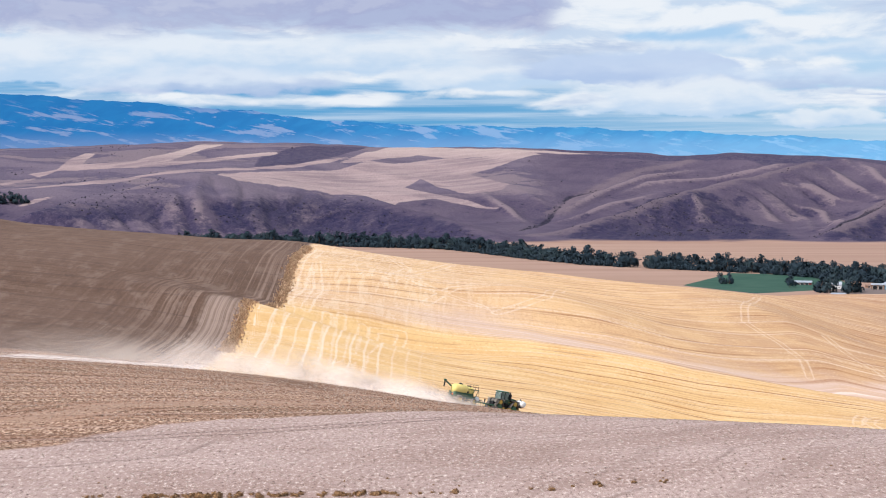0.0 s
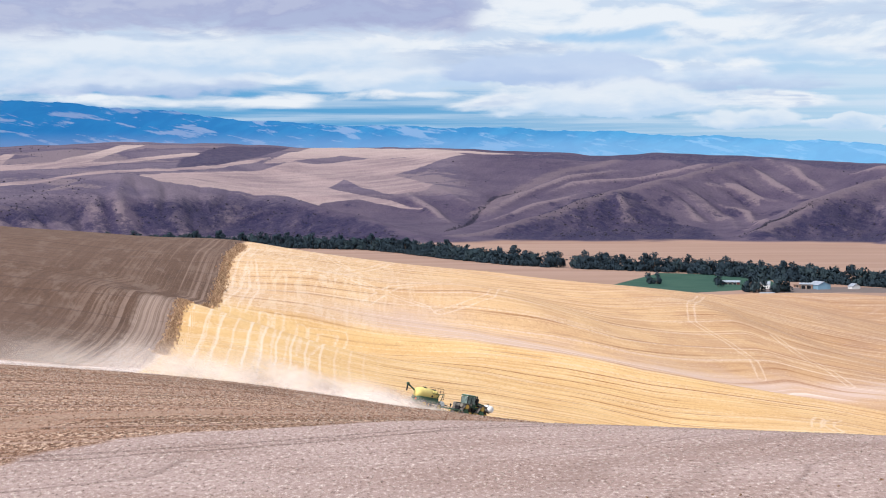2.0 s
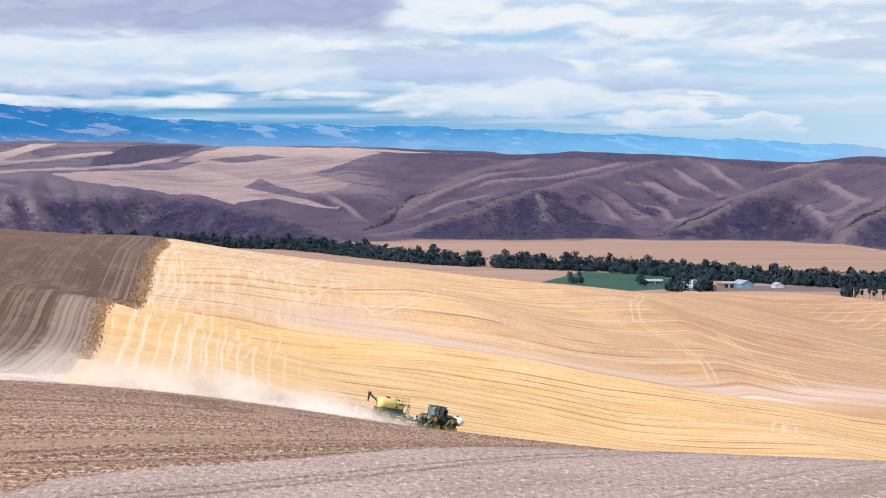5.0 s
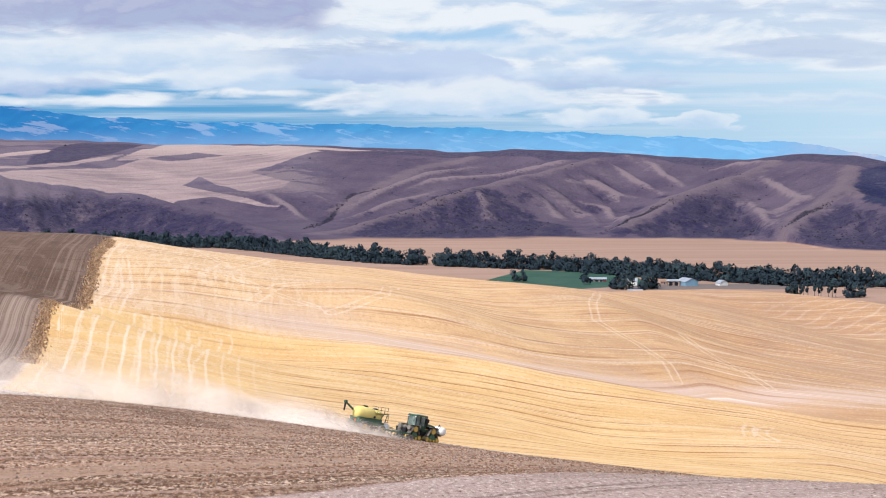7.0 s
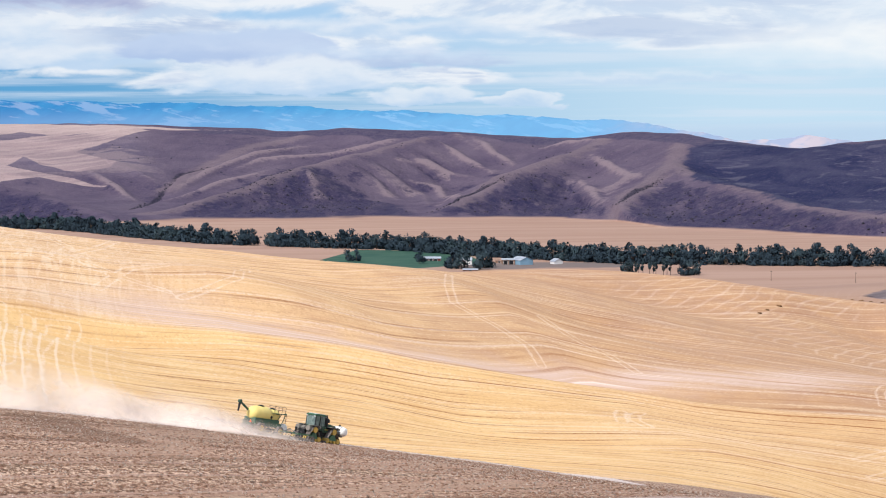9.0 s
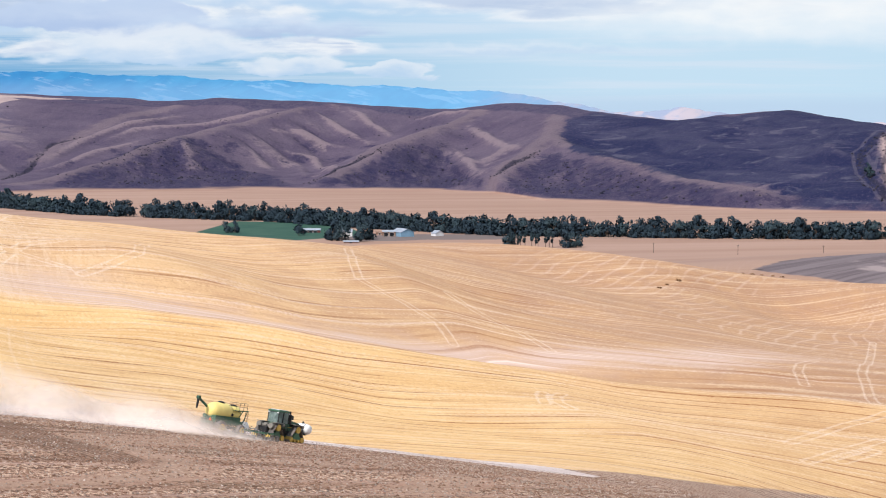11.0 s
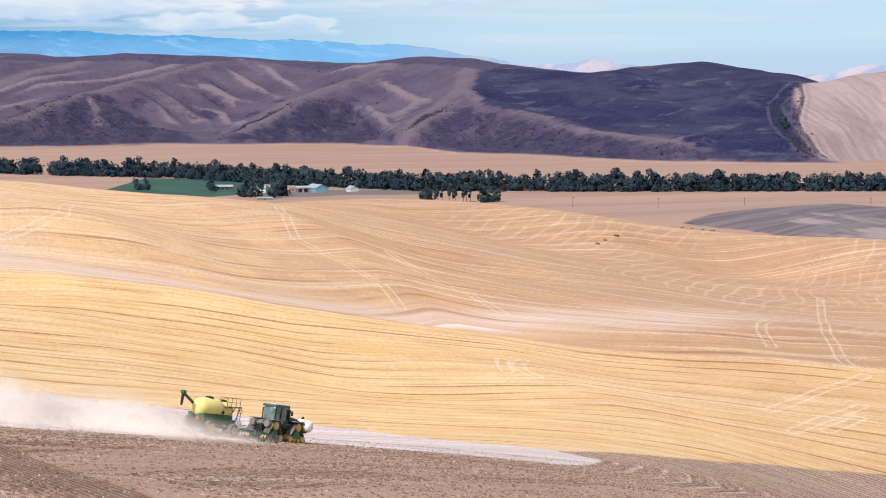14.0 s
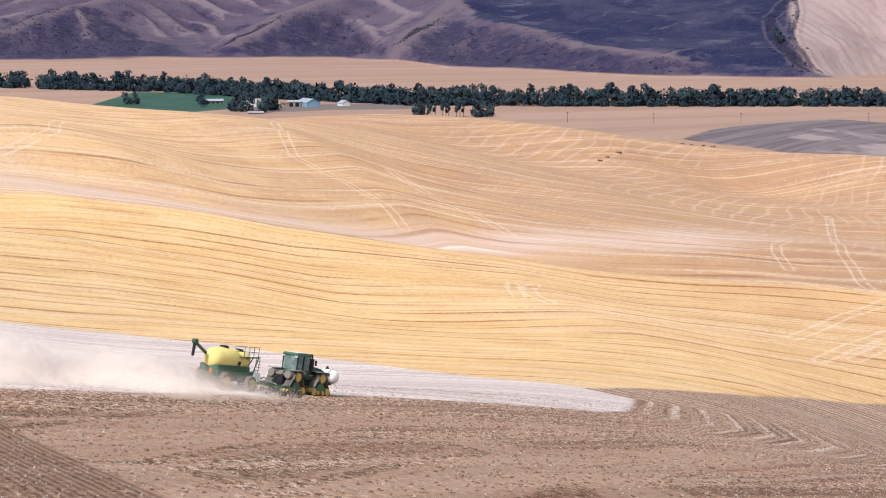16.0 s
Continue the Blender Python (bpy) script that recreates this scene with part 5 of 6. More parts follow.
farm_building("cattle_shed", "long low dark red shed with a grey metal roof", 406, 2556, -14, 19, 8, 3.0, 4.6, RED_WALL, METAL_ROOF,
              [("opening", "r", -6, 3.6, 0.1, 2.4), ("opening", "r", -1, 3.6, 0.1, 2.4), ("opening", "r", 4, 3.6, 0.1, 2.4), ("opening", "f", 0, 3.0, 0.1, 2.6)])
farm_building("machine_barn", "blue steel barn with a pale metal roof", 488, 2470, -75, 22, 15, 5.0, 8.4, BLUE_WALL, METAL_ROOF,
              [("door", "b", 0.0, 4.4, 0.1, 4.0), ("window", "b", 5.0, 1.2, 1.2, 2.4)])
farm_building("open_barn", "pale roofed machine shed joined beside a barn", 474, 2474, -12, 14, 9, 5.2, 6.6, BROWN_WALL, METAL_ROOF,
              [("opening", "r", -3, 4.2, 0.1, 4.2), ("opening", "r", 3, 4.2, 0.1, 4.2)])
farm_building("granary", "small white round-roofed farm shed", 525, 2468, -70, 9, 10, 3.2, 6.0, WHITE_WALL, METAL_ROOF, [("door", "b", 0, 3.0, 0.1, 2.8)])
farm_building("tool_shed", "small weathered brown wooden shed", 470, 2503, -12, 8, 5, 2.6, 3.6, BROWN_WALL, BROWN_WALL, [("door", "r", 0, 2.0, 0.1, 2.1)])
farm_building("farmhouse", "white farmhouse half hidden among dark trees", 430, 2482, -14, 12, 9, 5.0, 8.0, WHITE_WALL, METAL_ROOF,
              [("window", "r", -3.5, 1.1, 1.0, 2.4), ("door", "r", 0, 1.0, 0.1, 2.1), ("window", "r", 3.5, 1.1, 1.0, 2.4), ("window", "r", -2.5, 1.1, 3.4, 4.6), ("window", "r", 2.5, 1.1, 3.4, 4.6)])
farm_building("low_shed", "low shed with a bright metal roof below the trees", 414, 2375, -12, 15, 7, 1.6, 2.6, BROWN_WALL, METAL_ROOF, [("door", "r", 0, 2.0, 0.1, 1.5)])

POLE_WOOD = material("pole_wood", (0.10, 0.075, 0.06), 0.9, vary=0.2)
WIRE = material("insulator", (0.35, 0.36, 0.36), 0.4)


def utility_pole():
    p = thing("utility_pole", "weathered wooden utility pole standing in the fields", "utility pole", group="utility poles")
    bm = bmesh.new()
    tube(bm, (0, 0, -1), (0, 0, 9.5), 0.24, 0.17, 8)
    part("post", bm, POLE_WOOD, p)
    bm = bmesh.new()
    box(bm, -1.2, 1.2, -0.09, 0.09, 8.7, 8.95)
    part("crossarm", bm, POLE_WOOD, p)
    for s in (-1.05, 0.45, 1.05):
        bm = bmesh.new()
        tube(bm, (s, 0, 8.95), (s, 0, 9.2), 0.09, 0.06, 6)
        part("insulator", bm, WIRE, p)
    return p


pole = utility_pole()
pole.matrix_basis = Matrix.Translation((663, 2165, height(663, 2165)))
for x, y in ((726, 2109), (796, 2074), (318, 2609), (560, 2330), (905, 2040)):
    copy_thing(pole, Matrix.Translation((x, y, height(x, y))))

# ---- dry growth on the near hill ----
DRY = island_material("dry_weeds", (0.36, 0.205, 0.120), (0.84, 0.61, 0.41))
SCRUB = island_material("dead_scrub", (0.16, 0.085, 0.045), (0.55, 0.33, 0.17))
STRAW = island_material("straw", (0.36, 0.27, 0.22), (0.80, 0.70, 0.62))
CLOD = island_material("soil_lump", (0.14, 0.070, 0.043), (0.38, 0.225, 0.155))
HILL_SCRUB = island_material("hill_shrub", (0.016, 0.017, 0.030), (0.052, 0.044, 0.062))
LUMP = island_material("dry_lump", (0.19, 0.13, 0.11), (0.36, 0.27, 0.25))


def strewn(rng, n, x0, x1, y0, y1, keep):
    x, y = rng.uniform(x0, x1, n), rng.uniform(y0, y1, n)
    ok = keep(x, y)
    return x[ok], y[ok]


def build_growth():
    rng = np.random.RandomState(12)
    # weedy bank between the worked slope and the stubble
    t = rng.uniform(0, 1, 5200)
    line = STUBBLE_LEFT[1:7]
    ys = 520 + t * 232
    xs = np.interp(ys, [p[1] for p in line], [p[0] for p in line]) + rng.normal(0, 0.75, len(t))
    scatter("weed_bank", xs, ys, rng.uniform(0.2, 0.5, len(t)), 1.1, DRY, "strip of tall dry weeds along the edge of the stubble", "weeds", 1, True)
    # straw and soil lumps close to the flight
    x, y = strewn(rng, 60000, -75, 105, 112, 262, lambda x, y: edge_distance(x, y, PALE) > 0.3)
    scatter("straw_litter", x, y, rng.uniform(0.05, 0.15, len(x)), 0.28, STRAW, "bleached straw and chaff strewn on pale soil", "straw", 2, True)
    x, y = strewn(rng, 1600, -75, 105, 112, 262, lambda x, y: edge_distance(x, y, PALE) > 0.3)
    scatter("stubble_clods", x, y, rng.uniform(0.04, 0.11, len(x)), 0.5, LUMP, "small dark soil lumps on pale chaff-covered ground", "soil", 6)
    x, y = strewn(rng, 75000, -90, 150, 150, 480, lambda x, y: (edge_distance(x, y, PALE) < 0) & (edge_distance(x, y, STRIP) < 0) & (edge_distance(x, y, STUBBLE) < 0) & (edge_distance(x, y, DARK) < 0))
    scatter("soil_clods", x, y, rng.uniform(0.05, 0.14, len(x)), 0.6, CLOD, "rough brown clods left by the seed drill", "soil", 3)
    x, y = strewn(rng, 62000, -90, 150, 180, 420, lambda x, y: (edge_distance(x, y, PALE) < 0) & (edge_distance(x, y, STUBBLE) < 0) & (edge_distance(x, y, DARK) < 0))
    scatter("straw_in_soil", x, y, rng.uniform(0.05, 0.12, len(x)), 0.8, STRAW, "scraps of straw lying in tilled soil", "straw", 4, True)


build_growth()


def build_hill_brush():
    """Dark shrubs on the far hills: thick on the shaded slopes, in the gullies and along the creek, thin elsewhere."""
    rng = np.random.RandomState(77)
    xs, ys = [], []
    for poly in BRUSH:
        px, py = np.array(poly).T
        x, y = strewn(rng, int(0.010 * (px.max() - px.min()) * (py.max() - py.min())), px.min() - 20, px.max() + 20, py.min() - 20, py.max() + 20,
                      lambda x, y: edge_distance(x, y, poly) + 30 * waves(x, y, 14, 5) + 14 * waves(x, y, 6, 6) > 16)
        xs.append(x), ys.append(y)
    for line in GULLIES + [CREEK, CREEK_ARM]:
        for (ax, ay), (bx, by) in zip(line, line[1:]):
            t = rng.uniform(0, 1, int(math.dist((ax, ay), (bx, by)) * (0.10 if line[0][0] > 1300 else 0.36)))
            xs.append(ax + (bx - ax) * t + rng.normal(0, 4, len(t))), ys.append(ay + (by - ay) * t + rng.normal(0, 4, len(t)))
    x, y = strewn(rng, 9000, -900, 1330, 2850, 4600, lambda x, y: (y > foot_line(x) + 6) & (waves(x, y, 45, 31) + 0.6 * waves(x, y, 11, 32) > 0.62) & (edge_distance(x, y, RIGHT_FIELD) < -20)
                  & (np.max([edge_distance(x, y, p) for p in CROPS], axis=0) < -6) & (edge_distance(x, y, NAVY_SIDE) < -10))
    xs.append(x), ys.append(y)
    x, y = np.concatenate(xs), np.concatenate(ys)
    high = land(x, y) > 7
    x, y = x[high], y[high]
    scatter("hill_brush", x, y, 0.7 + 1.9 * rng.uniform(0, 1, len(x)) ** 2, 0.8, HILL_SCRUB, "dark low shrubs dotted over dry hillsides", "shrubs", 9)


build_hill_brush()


def dry_bush(seed):
    rng = np.random.RandomState(seed)
    lumps = [(rng.uniform(-0.5, 0.5), rng.uniform(-0.4, 0.4), rng.uniform(0.1, 0.35), rng.uniform(0.2, 0.4)) for k in range(6)]
    return tagged(crown("dry_bush", rng, lumps, 200, 0.10, SCRUB), "low dry brown bush on bare ground", "bush", "dry bushes")


BUSHES = [dry_bush(31), dry_bush(32), dry_bush(33)]
rng = np.random.RandomState(8)
SPOTS = [(rng.uniform(-18, -3) if k % 3 else rng.uniform(-22, 14), rng.uniform(135.9, 137.2)) for k in range(110)] + [(rng.uniform(-24, 26), rng.uniform(138, 145)) for k in range(14)]
for k, (x, y) in enumerate(SPOTS):
    m = Matrix.Translation((x, y, height(x, y))) @ pose(0, 0, 0, 0, 0, 70 * k) @ Matrix.Diagonal((*(3 * [0.45 + 0.4 * rng.uniform() ** 2 if k < 110 else 0.26]), 1))
    if k < 3:
        BUSHES[k].matrix_basis = m
    else:
        copy_thing(BUSHES[k % 3], m)
for k in range(26):
    y = rng.uniform(575, 748)
    x = float(np.interp(y, [p[1] for p in STUBBLE_LEFT], [p[0] for p in STUBBLE_LEFT])) + rng.normal(-0.5, 0.5)
    tagged(copy_thing(BUSHES[k % 3], Matrix.Translation((x, y, height(x, y))) @ Matrix.Diagonal((*(3 * [rng.uniform(0.5, 1.0)]), 1))), "dark dead shrub in a weedy field edge", "bush", "field edge shrubs")
for x, y, s in ((294, 1040, 5.0), (285, 1029, 3.5), (279, 1021, 4.0)):
    tagged(copy_thing(BUSHES[0], Matrix.Translation((x, y, height(x, y))) @ Matrix.Diagonal((s, s * 0.7, s * 0.6, 1))), "dark scrub patch on a stubble knoll", "bush", "knoll scrub")
for k in range(9):
    x, y = 432 + 5.2 * k, 1392 - 2.5 * k
    tagged(copy_thing(BUSHES[k % 3], Matrix.Translation((x, y, height(x, y))) @ Matrix.Diagonal((3.6, 2.4, 1.8, 1))), "dark shrub in a line along a ditch", "bush", "ditch shrubs")


# ---- tractor, seed drill and air cart ----
GREEN_PAINT = material("green_paint", (0.040, 0.120, 0.068), 0.5, vary=0.35, scale=1.5, spec=0.5)
DUSTY_GREEN = material("dusty_green", (0.30, 0.29, 0.26), 0.75, vary=0.3, scale=1.5)
YELLOW_PAINT = material("yellow_paint", (0.56, 0.38, 0.09), 0.45, vary=0.15, scale=1.5)
YELLOW_TANK = material("yellow_poly", (0.86, 0.70, 0.24), 0.5, vary=0.16, scale=0.8)
WHITE_TANK = material("white_poly", (0.82, 0.82, 0.80), 0.4, vary=0.08, scale=0.8)
RUBBER = material("dusty_rubber", (0.17, 0.15, 0.135), 0.9, vary=0.4, scale=2.0, bump=0.02)
BLACK = material("black_paint", (0.018, 0.019, 0.020), 0.5, vary=0.3)
STEEL = material("worn_steel", (0.30, 0.29, 0.28), 0.5, 0.6, 0.3, 2.0)
GREY_HOOD = material("dusty_grey", (0.26, 0.24, 0.21), 0.8, vary=0.25, scale=1.2)
ORANGE = material("orange_sign", (0.75, 0.13, 0.03), 0.5, vary=0.1)


def cab_glass():
    m = bpy.data.materials.new("cab_glass")
    m.use_nodes = True
    g = Nodes(m.node_tree)
    grime = g.fit(g.noise(g.add("ShaderNodeTexCoord", out=3), 1.5, 4.0), 0.35, 0.7, 0.25, 0.6)
    glass = g.add("ShaderNodeBsdfPrincipled", {"Base Color": (0.25, 0.38, 0.36), "Roughness": 0.06, "Transmission Weight": 0.85, "IOR": 1.2})
    dirt = g.add("ShaderNodeBsdfDiffuse", {"Color": (0.36, 0.44, 0.41)})
    g.add("ShaderNodeOutputMaterial", {"Surface": g.add("ShaderNodeMixShader", {0: grime, 1: glass, 2: dirt})})
    return m


GLASS = cab_glass()
HEAD = Vector((0.755, 0.656, 0)).normalized()
SPOT = (9.0, 344.1)


def on_slope(ahead, aside):
    """A pose on the ground, ahead along the furrow and to its left, tilted with the slope."""
    side = Vector((-HEAD.y, HEAD.x, 0))
    p = Vector((*SPOT, 0)) + HEAD * ahead + side * aside

    def up(q):
        return Vector((q.x, q.y, height(q.x, q.y)))

    x = (up(p + HEAD * 3) - up(p - HEAD * 3)).normalized()
    y = (up(p + side * 3) - up(p - side * 3)).normalized()
    z = x.cross(y).normalized()
    y = z.cross(x)
    return Matrix.Translation(up(p)) @ Matrix((x, y, z)).transposed().to_4x4() @ Matrix.Scale(0.78, 4)


def wheel(bm_tyre, bm_rim, x, y, z, r, wide, seg=22):
    h = wide / 2
    lathe(bm_tyre, [(-h, r * 0.55), (-h, r * 0.86), (-h * 0.75, r * 0.98), (0, r), (h * 0.75, r * 0.98), (h, r * 0.86), (h, r * 0.55)], "y", seg, (x, y, z))
    lathe(bm_rim, [(-h * 1.02, r * 0.16), (-h * 1.02, r * 0.5), (-h * 1.08, r * 0.58), (h * 1.08, r * 0.58), (h * 1.02, r * 0.5), (h * 1.02, r * 0.16)], "y", seg, (x, y, z))


def track_unit(parent, x, y):
    """A triangular crawler: belt with lugs, drive wheel on top, idlers below."""
    bm = bmesh.new()
    half = 0.40
    corner = [(-1.08, 0.37, 0.37), (1.08, 0.37, 0.37), (0.10, 1.62, 0.46)]
    ring = []
    for k, (cx, cz, r) in enumerate(corner):
        a0, a1 = ((200, 270), (270, 350), (20, 160))[k]
        for s in range(7):
            a = radians(a0 + (a1 - a0) * s / 6)
            ring.append((x + cx + r * math.cos(a), cz + r * math.sin(a), math.cos(a), math.sin(a)))
    for k, (px, pz, nx, nz) in enumerate(ring):
        qx, qz, mx, mz = ring[(k + 1) % len(ring)]
        steps = max(1, int(math.dist((px, pz), (qx, qz)) / 0.18))
        for s in range(steps):
            f0, f1 = s / steps, (s + 1) / steps
            ax, az, bx, bz = px + (qx - px) * f0, pz + (qz - pz) * f0, px + (qx - px) * f1, pz + (qz - pz) * f1
            ux, uz = (nx + mx) / 2, (nz + mz) / 2
            lug = 0.05 if s % 2 == 0 else 0.0
            v = []
            for yy in (y - half, y + half):
                v += [bm.verts.new(p) for p in ((ax, yy, az), (bx, yy, bz), (bx + ux * (0.02 + lug), yy, bz + uz * (0.02 + lug)), (ax + ux * (0.02 + lug), yy, az + uz * (0.02 + lug)))]
            for f in ((0, 1, 2, 3), (7, 6, 5, 4), (0, 4, 5, 1), (3, 2, 6, 7), (0, 3, 7, 4), (1, 5, 6, 2)):
                bm.faces.new([v[i] for i in f])
    bmesh.ops.recalc_face_normals(bm, faces=bm.faces[:])
    unit = part("track", bm, RUBBER, parent, "dusty black rubber crawler track")
    for cx, cz, r in ((-1.08, 0.37, 0.34), (1.08, 0.37, 0.34), (0.1, 1.60, 0.42), (-0.35, 0.24, 0.20), (0.35, 0.24, 0.20)):
        bm = bmesh.new()
        lathe(bm, [(-half * 0.98, r * 0.2), (-half * 0.98, r * 0.8), (-half * 1.03, r * 0.95), (-half * 0.8, r), (half * 0.8, r), (half * 1.03, r * 0.95), (half * 0.98, r * 0.8), (half * 0.98, r * 0.2)], "y", 18, (x + cx, y, cz))
        part("track_wheel", bm, YELLOW_PAINT, unit, "yellow wheel")
    bm = bmesh.new()
    v = [(x - 0.85, 0.4), (x + 0.85, 0.4), (x + 0.25, 1.35), (x - 0.05, 1.35)]
    lo = [bm.verts.new((p, y - 0.28, q)) for p, q in v]
    hi = [bm.verts.new((p, y + 0.28, q)) for p, q in v]
    bm.faces.new(lo), bm.faces.new(hi[::-1])
    for i in range(4):
        bm.faces.new((lo[i], hi[i], hi[(i + 1) % 4], lo[(i + 1) % 4]))
    bmesh.ops.recalc_face_normals(bm, faces=bm.faces[:])
    part("track_frame", bm, GREEN_PAINT, unit)


def tractor():
    t = thing("tractor", "dusty green articulated crawler tractor with yellow wheels", "tractor", on_slope(0, 0))
    for x in (-1.95, 1.95):
        for y in (-1.12, 1.12):
            track_unit(t, x, y)
    bm = bmesh.new()
    box(bm, -3.0, -0.3, -0.55, 0.55, 0.8, 1.55, 0.08)
    box(bm, 0.2, 3.5, -0.5, 0.5, 0.8, 1.6, 0.08)
    tube(bm, (-0.3, 0, 1.1), (0.25, 0, 1.1), 0.3)
    box(bm, -4.3, -2.9, -0.14, 0.14, 0.6, 0.8, 0.03)
    part("chassis", bm, BLACK, t)
    bm = bmesh.new()
    prof = [(0.55, 2.62), (1.6, 2.60), (2.9, 2.42), (3.55, 2.15), (3.68, 1.6), (3.6, 1.25), (0.55, 1.35)]
    lo = [bm.verts.new((x, -0.62, z)) for x, z in prof]
    hi = [bm.verts.new((x, 0.62, z)) for x, z in prof]
    bm.faces.new(lo), bm.faces.new(hi[::-1])
    for i in range(len(prof)):
        bm.faces.new((lo[i], hi[i], hi[(i + 1) % len(prof)], lo[(i + 1) % len(prof)]))
    bmesh.ops.recalc_face_normals(bm, faces=bm.faces[:])
    bmesh.ops.bevel(bm, geom=bm.edges[:], offset=0.10, segments=3, affect="EDGES")
    hood = part("hood", bm, GREEN_PAINT, t)
    for s in (-1, 1):
        bm = bmesh.new()
        box(bm, 0.9, 3.2, s * 0.63 - 0.02, s * 0.63 + 0.02, 1.72, 1.82)
        part("stripe", bm, YELLOW_PAINT, hood, "yellow stripe")
        bm = bmesh.new()
        box(bm, 1.2, 2.9, s * 0.63 - 0.015, s * 0.63 + 0.015, 1.9, 2.25)
        part("grille", bm, BLACK, hood, "black side grille")
    # fenders over the tracks
    for x in (-1.95, 1.95):
        for s in (-1, 1):
            bm = bmesh.new()
            box(bm, x - 0.75, x + 0.85, s * 1.12 - 0.45, s * 1.12 + 0.45, 2.14, 2.22, 0.03)
            box(bm, x + 0.78, x + 1.1, s * 1.12 - 0.45, s * 1.12 + 0.45, 1.84, 2.16, 0.03)
            part("fender", bm, DUSTY_GREEN, t)
    bm = bmesh.new()
    box(bm, -3.0, -1.5, -0.55, 0.55, 1.5, 2.05, 0.2, 0.85)
    part("rear_deck", bm, GREY_HOOD, t)
    for s in (-1, 1):
        bm = bmesh.new()
        tube(bm, (-2.9, s * 0.95, 1.75), (-1.7, s * 0.95, 1.75), 0.36, seg=16)
        part("fuel_tank", bm, GREY_HOOD, t)
    # cab
    bm = bmesh.new()
    box(bm, -1.45, 0.55, -0.86, 0.86, 1.55, 2.2, 0.06)
    cab = part("cab", bm, GREEN_PAINT, t)
    bm = bmesh.new()
    box(bm, -1.60, 0.70, -0.98, 0.98, 3.52, 3.76, 0.08, 0.92)
    roof = part("cab_roof", bm, GREEN_PAINT, cab)
    bm = bmesh.new()
    box(bm, -1.3, 0.4, -0.7, 0.7, 3.765, 3.82, 0.02)
    part("roof_panel", bm, TRIM, roof, "pale dusty roof panel")
    for x, y in ((-1.42, -0.83), (-1.42, 0.83), (-0.55, -0.88), (-0.55, 0.88), (0.50, -0.80), (0.50, 0.80)):
        bm = bmesh.new()
        box(bm, x - 0.05, x + 0.05, y - 0.05, y + 0.05, 2.15, 3.55)
        part("cab_post", bm, BLACK, cab)
    for x0, x1, y0, y1 in ((-1.37, -0.60, -0.855, -0.845), (-0.50, 0.45, -0.855, -0.845), (-1.37, -0.60, 0.845, 0.855), (-0.50, 0.45, 0.845, 0.855), (-1.425, -1.415, -0.78, 0.78), (0.50, 0.51, -0.74, 0.74)):
        bm = bmesh.new()
        box(bm, x0, x1, y0, y1, 2.2, 3.5)
        part("window_pane", bm, GLASS, cab)
    bm = bmesh.new()
    box(bm, -0.9, -0.35, -0.28, 0.28, 2.2, 2.75, 0.08)
    box(bm, -1.0, -0.80, -0.26, 0.26, 2.6, 3.15, 0.06)
    part("seat", bm, BLACK, cab)
    for s in (-1, 1):
        bm = bmesh.new()
        tube(bm, (0.55, s * 0.85, 3.3), (0.75, s * 1.35, 3.2), 0.025, seg=6)
        box(bm, 0.72, 0.80, s * 1.35 - 0.12, s * 1.35 + 0.12, 2.75, 3.25, 0.02)
        part("mirror", bm, BLACK, cab)
        for x in (-1.5, 0.6):
            bm = bmesh.new()
            box(bm, x - 0.08, x + 0.08, s * 0.72 - 0.13, s * 0.72 + 0.13, 3.36, 3.50, 0.02)
            part("work_lamp", bm, TRIM, cab, "small work lamp")
    bm = bmesh.new()
    lathe(bm, [(2.15, 0.14), (2.2, 0.31), (3.3, 0.31), (3.4, 0.16), (3.72, 0.13), (3.76, 0.08)], "z", 14, (1.18, -0.48, 0))
    part("exhaust", bm, BLACK, t, "black exhaust stack")
    bm = bmesh.new()
    lathe(bm, [(2.15, 0.1), (2.9, 0.12), (2.95, 0.24), (3.35, 0.26), (3.45, 0.1)], "z", 14, (0.98, 0.52, 0))
    part("air_intake", bm, BLACK, t, "black air intake")
    for s in (-1, 1):
        bm = bmesh.new()
        for k in range(4):
            box(bm, -0.3, 0.25, s * (1.0 + 0.08 * k) - 0.12, s * (1.0 + 0.08 * k) + 0.12, 1.85 - 0.38 * k, 1.89 - 0.38 * k)
        tube(bm, (0.28, s * 1.0, 2.9), (0.28, s * 1.25, 0.8), 0.025, seg=6)
        tube(bm, (-0.33, s * 1.0, 2.9), (-0.33, s * 1.25, 0.8), 0.025, seg=6)
        part("steps", bm, BLACK, t)
    # liquid tank carried on the nose
    bm = bmesh.new()
    box(bm, 3.6, 4.5, -0.8, 0.8, 1.0, 1.15, 0.03)
    tube(bm, (3.6, 0.45, 1.4), (4.4, 0.45, 1.1), 0.06)
    tube(bm, (3.6, -0.45, 1.4), (4.4, -0.45, 1.1), 0.06)
    part("tank_bracket", bm, BLACK, t)
    bm = bmesh.new()
    lathe(bm, [(-1.25, 0.12), (-1.22, 0.38), (-1.08, 0.56), (-0.8, 0.66), (-0.4, 0.68), (-0.35, 0.70), (0.35, 0.70), (0.4, 0.68), (0.8, 0.66), (1.08, 0.56), (1.22, 0.38), (1.25, 0.12)], "y", 28, (4.62, 0, 1.78))
    nose = part("nose_tank", bm, WHITE_TANK, t, "white plastic liquid tank", True)
    bm = bmesh.new()
    lathe(bm, [(2.44, 0.2), (2.54, 0.2), (2.58, 0.12), (2.72, 0.10)], "z", 14, (4.62, 0, 0))
    part("tank_lid", bm, BLACK, nose, "black lid")
